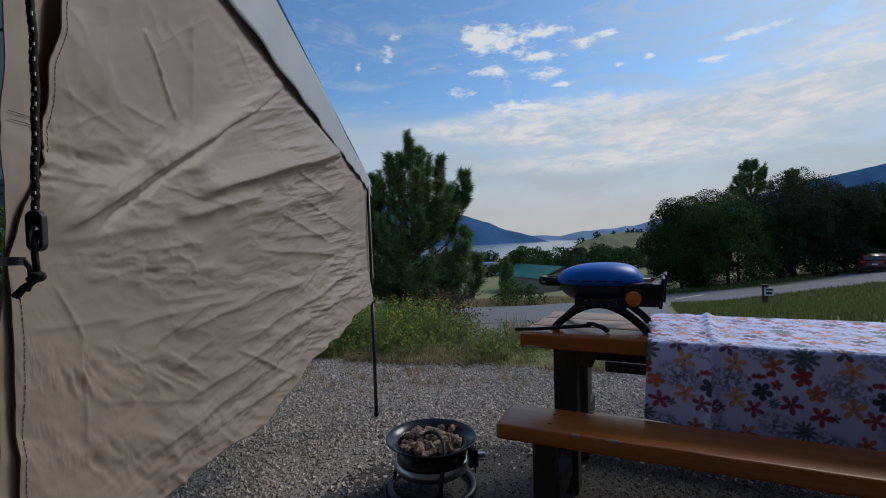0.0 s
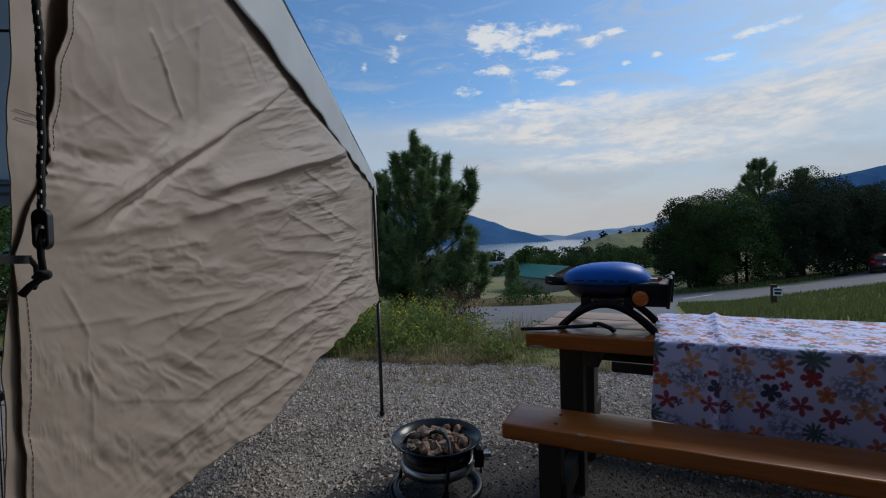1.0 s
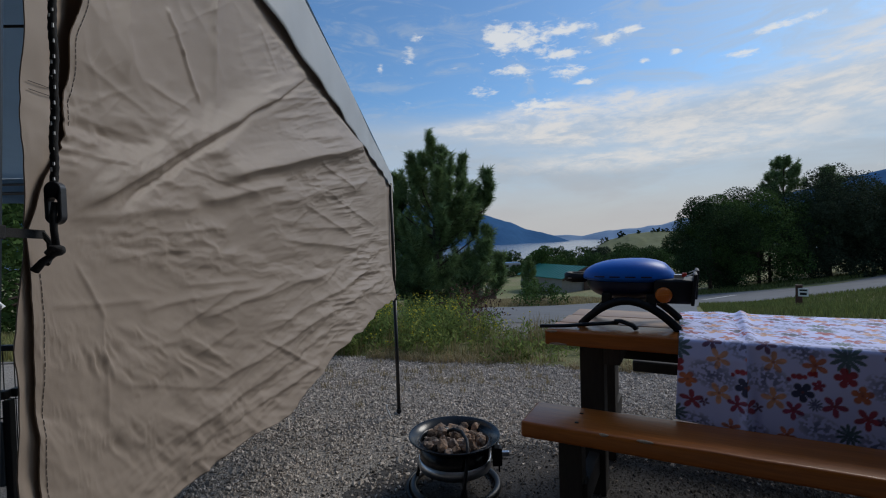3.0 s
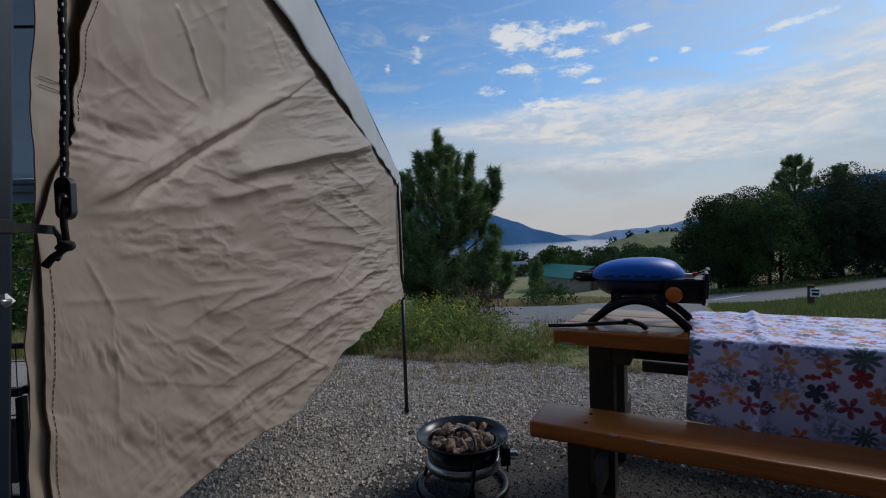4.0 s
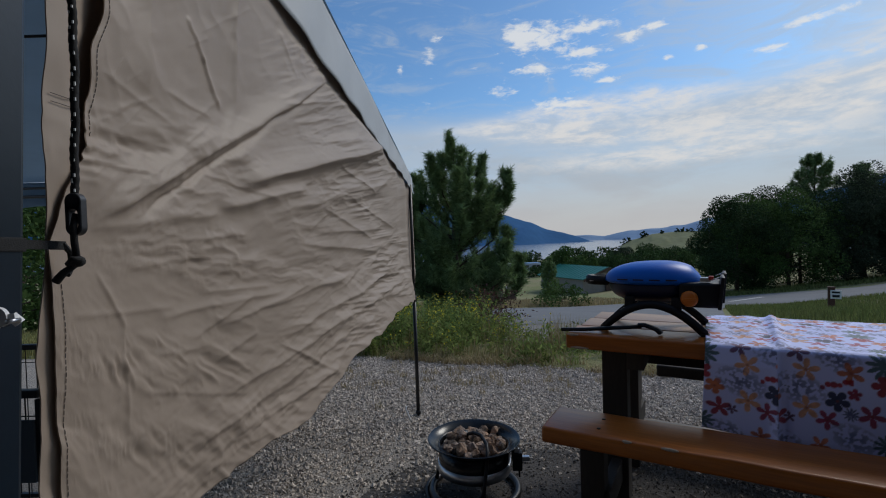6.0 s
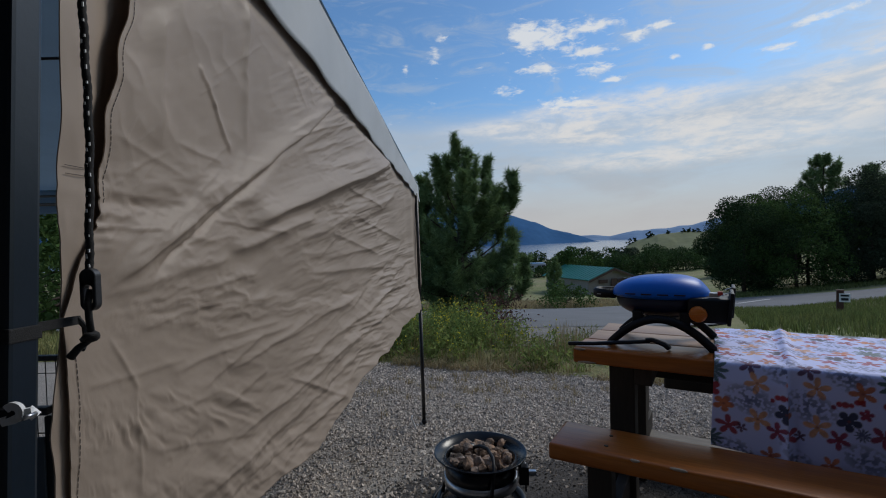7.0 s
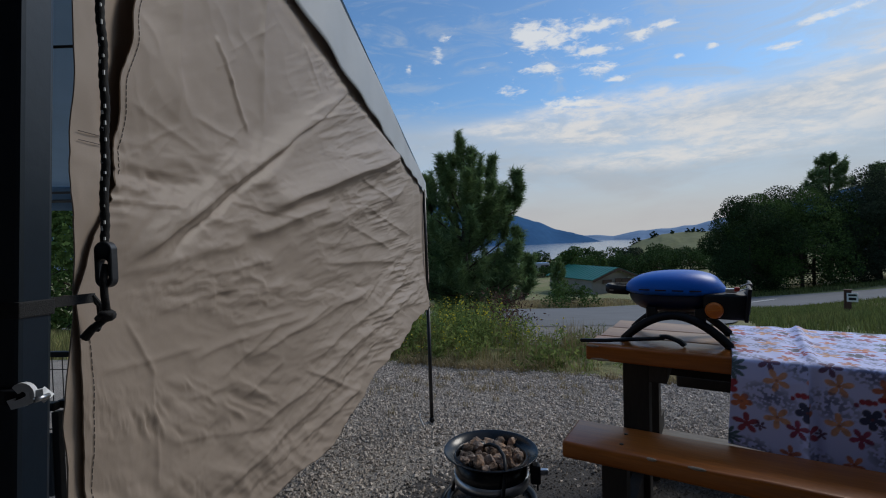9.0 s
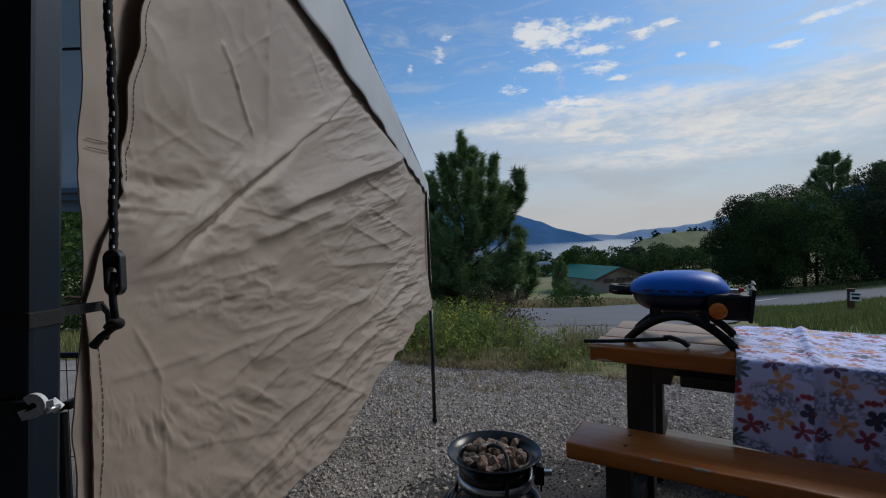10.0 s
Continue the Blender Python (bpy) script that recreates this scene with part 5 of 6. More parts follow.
def build_upright():
    t = thing("awning_upright", pose(-0.353 - 0.0356, 0.0885 - 0.0356, 0, -1.7, 1.7, 0), "square charcoal aluminium awning upright", "upright")
    part("tube", box(0, 0, 0.92, 0.038, 0.023, 1.84, 0.003), M["charcoal"], t)
    part("foot", box(0, 0, 0.006, 0.10, 0.09, 0.012, 0.003), M["black_plastic"], t)
    part("strap", box(0.0, 0, 1.199, 0.040, 0.025, 0.010, 0.001), M["rope"], t, "black webbing strap")
    # white plastic hook on a short arm
    k, cx, cy, cz = 0.29, 0.029, -0.0165, 1.1500
    hx = lambda pts: [(cx + k * (px - 0.017), cy + k * py, cz + k * (pz - 1.138)) for px, py, pz in pts]  # noqa: E731
    bm = bmesh.new()
    sweep(hx([(0.012 + 0.017 * math.cos(a), 0, 1.143 + 0.015 * math.sin(a)) for a in np.linspace(2.6, -0.5, 10)]), 0.005, 0.0028, bm, (0, 1, 0))
    sweep(hx([(-0.012, 0, 1.133), (-0.008, 0, 1.121), (0.012, 0, 1.127), (0.034, 0.004, 1.139)]), 0.005, 0.0025, bm, (0, 1, 0))
    sweep(hx([(0.020, 0, 1.140), (0.046, 0.010, 1.144)]), 0.005, 0.0042, bm, (0, 1, 0))
    sweep(hx([(0.030, 0.014, 1.146), (0.044, 0.022, 1.128)]), 0.005, 0.004, bm, (0, 1, 0))
    part("hook", bm, M["white_plastic"], t, "white plastic hook")
    part("arm", sweep([(0.0, -0.012, 1.149), (0.016, -0.014, 1.149), (0.030, -0.013, 1.149)], 0.006, 0.008), M["black_plastic"], t)
    part("pin", tube([(0.038, -0.0205, 1.1495), (0.038, -0.012, 1.1495)], 0.0016, 10), M["steel"], t, "", True)


build_upright()


def build_pen():
    """A low pen of black wire panels under the awning, with a strip of fabric along one side."""
    t = thing("wire_pen", pose(-2.20, 1.57, 0.003), "low black wire pet pen with a slate fabric strip", "pet pen")
    w, d, h = 0.85, 0.35, 0.735
    for y in (-d, d):
        part("rail", box(0, y, h, 2 * w, 0.026, 0.026, 0.004), M["black_steel"], t)
        part("rail", box(0, y, 0.03, 2 * w, 0.02, 0.02, 0.003), M["black_steel"], t)
    for x in (-w, w):
        part("rail", box(x, 0, h, 0.026, 2 * d - 0.03, 0.026, 0.004), M["black_steel"], t)
        part("rail", box(x, 0, 0.03, 0.02, 2 * d - 0.03, 0.02, 0.003), M["black_steel"], t)
        for y in (-d, d):
            part("post", box(x, y, h / 2 - 0.008, 0.022, 0.022, h - 0.016, 0.003), M["black_steel"], t)
    upright = data_of("wire", *wire_mesh(0.04, h - 0.01), M["black_steel"])
    for y in (-d, d):
        for i in range(1, 34):
            put("wire", upright, t, "", pose(-w + 2 * w * i / 34, y, 0))
    for x in (-w, w):
        for i in range(1, 14):
            put("wire", upright, t, "", pose(x, -d + 2 * d * i / 14, 0))
    for y in (-d, d):
        for z in (0.25, 0.50, 0.66):
            part("wire", tube([(-w, y + 0.005, z), (w, y + 0.005, z)], 0.0022, 6), M["black_steel"], t, "", True)
    part("cover", box(0, -d - 0.013, 0.555, 2 * w - 0.02, 0.008, 0.20, 0.003), M["slate"], t, "slate blue fabric strip")


def wire_mesh(z0, z1, r=0.0022):
    v = [(r * math.cos(a), r * math.sin(a), z) for z in (z0, z1) for a in np.linspace(0, 2 * math.pi, 7)[:-1]]
    return v, [(i, (i + 1) % 6, 6 + (i + 1) % 6, 6 + i) for i in range(6)]


build_pen()


def build_cord():
    t = thing("guy_cord", pose(-0.336, 0.149, 1.191), "black guy cord with white reflective flecks and a tensioner", "guy cord")
    top, low = Vector((0.010, 0.000, 0.455)), Vector((0.0, 0.0, 0.041))

    def line(k):
        return top.lerp(low, k) + Vector((0.0012 * math.sin(k * 11), 0.001 * math.cos(k * 7), 0))
    pts, rad = [], []
    for k in np.linspace(0, 1, 160):
        a = k * 60
        pts.append(line(k) + Vector((math.cos(a), math.sin(a), 0)) * 0.0004)
        rad.append(0.0030 + 0.00025 * math.sin(k * 330))
    part("cord", tube(pts, rad, 12), M["rope"], t, "black braided cord", True)
    rng = random.Random(3)
    one = bmesh.new()
    box(0, 0, 0, 0.0013, 0.0009, 0.0028, 0.0, None, one)
    first = part("fleck", one, M["fleck"], t, "white reflective fleck")
    for i in range(34):
        k = (i + 0.5) / 34
        p = line(k)
        for s in (-1, 1):
            a = k * 62 + (0 if s > 0 else math.pi)
            q = p + Vector((0.0011 * s + 0.0009 + rng.uniform(-0.0003, 0.0003), -0.0025, 0.0022 * s))
            ob = first if i == 0 and s < 0 else put("fleck", first.data, t, "white reflective fleck")
            ob.location = q
            ob.scale = (1, 1, rng.uniform(0.7, 1.25))
    # tensioner: a rounded plate with two holes
    bm = bmesh.new()
    outer, inner = [], []
    for a in np.linspace(0, 2 * math.pi, 33)[:-1]:
        z = 0.030 + 0.0105 * (1 if math.sin(a) > 0 else -1) + 0.0068 * math.sin(a)
        outer.append((0.0068 * math.cos(a), z))
        z = 0.026 + 0.0045 * (1 if math.sin(a) > 0 else -1) + 0.0038 * math.sin(a)
        inner.append((0.0036 * math.cos(a), z))
    for y0, y1 in ((-0.0035, 0.0035),):
        v = [[bm.verts.new((px, yy, pz)) for px, pz in loop] for yy in (y0, y1) for loop in (outer, inner)]
        n = 32
        for i in range(n):
            j = (i + 1) % n
            bm.faces.new((v[0][i], v[0][j], v[1][j], v[1][i]))
            bm.faces.new((v[2][i], v[3][i], v[3][j], v[2][j]))
            bm.faces.new((v[0][i], v[2][i], v[2][j], v[0][j]))
            bm.faces.new((v[1][i], v[1][j], v[3][j], v[3][i]))
    bmesh.ops.bevel(bm, geom=bm.edges[:], offset=0.0006, segments=1, affect="EDGES")
    part("tensioner", bm, M["alloy"], t, "grey metal cord tensioner")
    part("strand", tube([(0.0006, -0.001, 0.030), (0.001, -0.0045, 0.020), (0.0, -0.003, 0.008), (-0.001, 0, -0.006)], 0.0026, 8), M["rope"], t, "", True)
    bm = bmesh.new()
    bmesh.ops.create_icosphere(bm, subdivisions=2, radius=0.0062, matrix=Matrix.Translation((-0.001, 0, -0.008)) @ Matrix.Diagonal((1.0, 1, 0.8, 1)))
    tube([(-0.006, -0.003, -0.010), (0.0, -0.006, -0.006), (0.005, -0.002, -0.007)], 0.0024, 7, bm)
    part("knot", bm, M["rope"], t, "", True)
    part("tail", tube([(-0.003, 0, -0.011), (-0.010, -0.003, -0.017), (-0.016, -0.004, -0.024)], [0.0026, 0.003, 0.0034], 8), M["rope"], t, "", True)
    return t


build_cord()

# ---------------------------------------------------------------- picnic table
TABLE = pose(0.312, 1.574, 0, 0, 0, -28.8)


def plank(u0, u1, n0, n1, z0, z1, seed, bevel=0.008):
    """A sawn board with eased, slightly uneven edges."""
    bm = box((u0 + u1) / 2, (n0 + n1) / 2, (z0 + z1) / 2, u1 - u0, n1 - n0, z1 - z0, 0)
    bmesh.ops.subdivide_edges(bm, edges=[e for e in bm.edges if abs(e.verts[0].co.x - e.verts[1].co.x) > 0.5], cuts=40)
    bmesh.ops.bevel(bm, geom=[e for e in bm.edges if len(e.link_faces) == 2 and e.calc_face_angle() > 0.5], offset=bevel, segments=3, profile=0.55, affect="EDGES")
    for v in bm.verts:
        q = noise.noise(Vector((v.co.x * 7, v.co.y * 9 + seed, v.co.z * 9)))
        r = noise.noise(Vector((v.co.x * 2.2, v.co.y * 3, seed + v.co.z)))
        v.co.y += 0.0016 * q + 0.002 * r
        v.co.z += 0.0012 * q
    return bm


def build_table():
    t = thing("picnic_table", TABLE, "heavy orange-varnished picnic table with attached benches on dark timber legs", "picnic table")
    for i, n0 in enumerate((0.336, 0.562, 0.788)):
        part("table_board", plank(0.012 * i, 2.35, n0, n0 + 0.218, 0.684, 0.75, i), M["topwood"] if i else M["varnish"], t, "" if not i else "worn brown table board", True)
    part("bench_board", plank(-0.014, 2.35, 0.0, 0.247, 0.386, 0.45, 7, 0.012), M["varnish"], t, "orange-varnished bench board", True)
    # far board coloured dark, the shade under the table put into its wood
    part("bench_board", plank(0.30, 2.35, 1.09, 1.337, 0.386, 0.45, 9, 0.012), M["darkwood"], t, "bench board with the table's shade in its dark colour", True)
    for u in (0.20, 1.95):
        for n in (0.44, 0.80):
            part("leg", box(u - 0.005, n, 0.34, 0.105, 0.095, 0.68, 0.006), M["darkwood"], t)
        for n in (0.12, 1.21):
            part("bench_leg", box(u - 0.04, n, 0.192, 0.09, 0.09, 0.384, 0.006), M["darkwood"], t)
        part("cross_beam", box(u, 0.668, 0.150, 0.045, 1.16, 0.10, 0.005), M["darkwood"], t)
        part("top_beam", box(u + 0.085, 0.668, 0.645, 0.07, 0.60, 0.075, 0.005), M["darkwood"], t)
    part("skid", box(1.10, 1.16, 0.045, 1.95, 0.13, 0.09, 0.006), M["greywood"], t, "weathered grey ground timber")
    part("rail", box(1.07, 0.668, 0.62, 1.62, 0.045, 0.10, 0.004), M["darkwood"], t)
    # bruised edges
    for u, n, z, s in ((0.44, 0.0015, 0.447, 0.05), (0.03, 0.338, 0.7465, 0.045), (0.06, 0.338, 0.69, 0.07), (0.30, 0.0, 0.448, 0.03)):
        bm = bmesh.new()
        bmesh.ops.create_icosphere(bm, subdivisions=2, radius=1, matrix=Matrix.Translation((u, n, z)) @ Matrix.Diagonal((s * 0.6, 0.006, 0.006, 1)))
        for v in bm.verts:
            v.co += Vector((0.004, 0.0012, 0.0012)) * noise.noise(v.co * 90)
        part("bruise", bm, M["chip"], t, "pale bruised bare wood", True)
    for u, n in ((0.19, 0.17), (0.19, 0.07)):
        part("bolt", lathe([(0.001, 0), (0.008, 0), (0.008, 0.0012), (0.001, 0.002)], 12, Matrix.Translation((u, n, 0.4505))), M["darkwood"], t, "dark bolt hole", True)
    return t


build_table()

# the printed cloth: its colours are a print, laid out motif by motif
PRINT = dict(red=(0.30, 0.012, 0.018), crimson=(0.27, 0.012, 0.045), orange=(0.50, 0.14, 0.04), peach=(0.56, 0.27, 0.13), navy=(0.014, 0.02, 0.06), slate=(0.075, 0.09, 0.20), teal=(0.035, 0.085, 0.085), plum=(0.11, 0.035, 0.09))


def star(X, Y, cx, cy, r, petals, fat, turn):
    """The print of a flower: 1 inside its petals."""
    dx, dy = X - cx, Y - cy
    d, a = np.hypot(dx, dy) / r, np.arctan2(dy, dx) + turn
    lobe = np.abs(np.cos(a * petals / 2)) ** fat
    return np.clip((0.16 + 0.90 * lobe - d) * r / 0.004, 0, 1)


def print_colours(S, T):
    """Colours of the cloth at places S along and T across the sheet, in metres."""
    col = np.ones(S.shape + (3,)) * (0.56, 0.60, 0.92)
    rng = np.random.default_rng(17)
    cell = 0.357
    # one repeat of the pattern: kind, colour, place along the sheet and below its edge, size
    motifs = [("star", "plum", 0.0, 0.012, 0.034), ("spray", "slate", 0.109, 0.030, 0.042), ("leaf", "teal", 0.237, 0.040, 0.050), ("star", "peach", 0.023, 0.075, 0.038),
              ("star", "orange", 0.147, 0.075, 0.036), ("round", "red", 0.233, 0.110, 0.033), ("beads", "red", 0.108, 0.130, 0.014), ("round", "crimson", 0.155, 0.145, 0.020),
              ("spray", "slate", 0.002, 0.140, 0.050), ("round", "navy", 0.109, 0.172, 0.033), ("round", "orange", 0.276, 0.165, 0.030), ("star", "peach", 0.023, 0.205, 0.038),
              ("star", "crimson", 0.200, 0.210, 0.036), ("star", "crimson", 0.081, 0.238, 0.032), ("star", "red", 0.290, 0.243, 0.036), ("leaf", "slate", 0.145, 0.212, 0.022),
              ("spray", "slate", 0.155, 0.290, 0.042), ("leaf", "teal", 0.240, 0.302, 0.036), ("star", "plum", 0.330, 0.245, 0.018), ("spray", "slate", 0.315, 0.330, 0.036), ("star", "orange", 0.06, 0.325, 0.03)]
    for i in range(-1, 8):
        for j in range(-3, 2):
            for kind, c, mx, my, r in motifs:
                r = r * 1.08
                cx, cy = 0.121 + i * cell + mx, -j * cell - my
                turn = rng.uniform(0, 6)
                near = (np.abs(S - cx) < 3 * r) & (np.abs(T - cy) < 3 * r)
                if not near.any():
                    continue
                X, Y = S[near], T[near]
                tone = np.array(PRINT[c]) * rng.uniform(0.85, 1.15)
                if kind == "star":
                    k, amt = star(X, Y, cx, cy, r, 5, 0.95, turn), 0.92
                elif kind == "round":
                    k, amt = star(X, Y, cx, cy, r, 5, 0.35, turn), 0.95
                elif kind == "leaf":
                    k, amt = np.maximum(star(X, Y, cx, cy, r, 11, 0.7, turn), 0.7 * star(X, Y, cx, cy, r * 0.7, 7, 0.5, turn + 1)), 0.92
                elif kind == "spray":
                    dx, dy = X - cx, Y - cy
                    e = np.clip(1.1 - np.hypot(dx / 1.35 + 0.3 * dy, dy) / r, 0, 1)
                    k, amt = e**0.4 * np.clip((vnoise(X * 118 + Y * 66, Y * 118 - X * 66, 3) - 0.36) / 0.2, 0, 1), 0.85
                else:
                    k, amt = 0 * X, 0.95
                    for q in range(6):
                        bx, by = cx + (q - 2.5) * 0.016, cy + 0.004 * ((q * 5) % 3) + 0.004 * q
                        k = np.maximum(k, np.clip((r * (0.62 + 0.1 * (q % 3)) - np.hypot(X - bx, Y - by)) / 0.003, 0, 1))
                shade = (0.75 + 0.5 * vnoise(X * 90, Y * 90, 5))[:, None]
                col[near] = col[near] * (1 - amt * k[:, None]) + tone * shade * (amt * k[:, None])
                if kind in ("star", "round"):
                    h = np.clip((r * 0.17 - np.hypot(X - cx, Y - cy)) / 0.003, 0, 1)[:, None]
                    col[near] = col[near] * (1 - 0.6 * h) + np.array((0.20, 0.05, 0.05)) * 0.6 * h
    return col


def build_cloth():
    u0, u1, n_far, drop = 0.548, 2.38, 1.012, 0.318
    us = np.arange(u0, u1, 0.0034)
    ts = np.arange(-drop - 0.018, n_far - 0.334 + 0.16, 0.0034)
    U, T = np.meshgrid(us, ts, indexing="ij")
    edge, r = 0.334, 0.016
    # across the sheet: hanging in front, round the table's edge, over the boards, down behind
    N = np.where(T > 0, edge + T, edge - r * np.sin(np.clip(-T / r, 0, math.pi / 2)))
    Z = np.where(T > 0, 0.757, 0.757 - r * (1 - np.cos(np.clip(-T / r, 0, math.pi / 2))) - np.maximum(0, -T - r * math.pi / 2))
    over = T - (n_far - edge)
    N = np.where(over > 0, n_far + 0.012 * np.sin(np.clip(over / 0.012, 0, math.pi / 2)), N)
    Z = np.where(over > 0, 0.757 - np.maximum(0, over - 0.006), Z)
    hang = np.clip(-T / drop, 0, 1)
    # slack on top: a soft roll near the end, faint packing creases, sag in the hang
    roll = np.exp(-(((U - 0.80 - 0.05 * (T - 0.2)) / 0.020) ** 2)) * np.clip(T / 0.08, 0, 1)
    roll2 = np.exp(-(((U - 0.71 - 0.03 * T) / 0.03) ** 2)) * np.clip(T / 0.05, 0, 1)
    Z = Z + 0.016 * roll * (0.6 + 0.6 * fbm(T * 9, U * 2, 4)) + 0.005 * roll2 + 0.0035 * fbm(U * 6, T * 6, 8) * (T > 0)
    N = N - hang * (0.010 + 0.020 * (np.exp(-(((U - 0.775) / 0.018) ** 2)) - 0.6 * np.exp(-(((U - 0.80) / 0.02) ** 2)) + 0.5 * np.sin(U * 9.0 + 1.0) * hang)) - 0.006 * hang * (fbm(U * 5, T * 3, 6) - 0.5)
    Z = Z + 0.012 * hang * np.sin(U * 4 + 0.6) * hang
    step = np.clip((U - 0.772) / 0.012, 0, 1)
    N = N - 0.014 * np.clip(hang * 4, 0, 1) * (1 - step * step * (3 - 2 * step))
    # the free end droops a little outwards at the corner
    endk = np.exp(-(U - u0) / 0.03)
    Uo = U - 0.008 * hang * endk * 2
    me = quick("tablecloth", np.stack([Uo, N, Z], -1).reshape(-1, 3), grid_faces(len(us), len(ts)), CLOTH, True)
    # the pleat takes up a hand's width of the sheet
    col = print_colours(U - 0.182 * (U < 0.775), T)
    at = me.color_attributes.new("print", "FLOAT_COLOR", "POINT")
    at.data.foreach_set("color", np.concatenate([col, np.ones(col.shape[:2] + (1,))], -1).astype(np.float32).ravel())
    ob = put("tablecloth", me, None, "", TABLE)
    ob.modifiers.new("thickness", "SOLIDIFY").thickness = 0.0008
    tagged(ob, "white flower-printed tablecloth draped over the picnic table", "tablecloth")


def cloth_material():
    m = mat("printed_cotton", (0.7, 0.7, 0.75), 0.7, vary=0.04, scale=10, fine=500, bump=0.12, dist=0.0006)
    nt = m.node_tree
    a = nt.nodes.new("ShaderNodeAttribute")
    a.attribute_name = "print"
    b = nt.nodes["Principled BSDF"]
    nt.links.new(a.outputs[0], b.inputs["Base Color"])
    return m


CLOTH = cloth_material()
build_cloth()


# ---------------------------------------------------------------- grill and its tool
def shell(cx, cy, cz, ax, ay, az, power, up, nu=56, nv=14, cut=0.0):
    """Half of a flattened, rounded body: up 1 is a lid, -1 a bowl."""
    bm, rings = bmesh.new(), []
    for j in range(nv + 1):
        f = math.pi / 2 * j / nv
        z, rr = math.sin(f) ** 0.95, max(math.cos(f) ** 0.62, 0.0)
        ring = []
        for i in range(nu):
            a = 2 * math.pi * i / nu
            c, s = math.cos(a), math.sin(a)
            x, y = math.copysign(abs(c) ** (2 / power), c), math.copysign(abs(s) ** (2 / power), s)
            ring.append(bm.verts.new((cx + ax * x * rr, cy + ay * y * rr, cz + up * az * z)) if j < nv else None)
        rings.append(ring)
    rings.pop()
    for a, b in zip(rings, rings[1:]):
        for i in range(nu):
            q = (a[i], a[(i + 1) % nu], b[(i + 1) % nu], b[i])
            bm.faces.new(q if up > 0 else q[::-1])
    bm.faces.new(rings[-1] if up > 0 else rings[-1][::-1])
    return bm


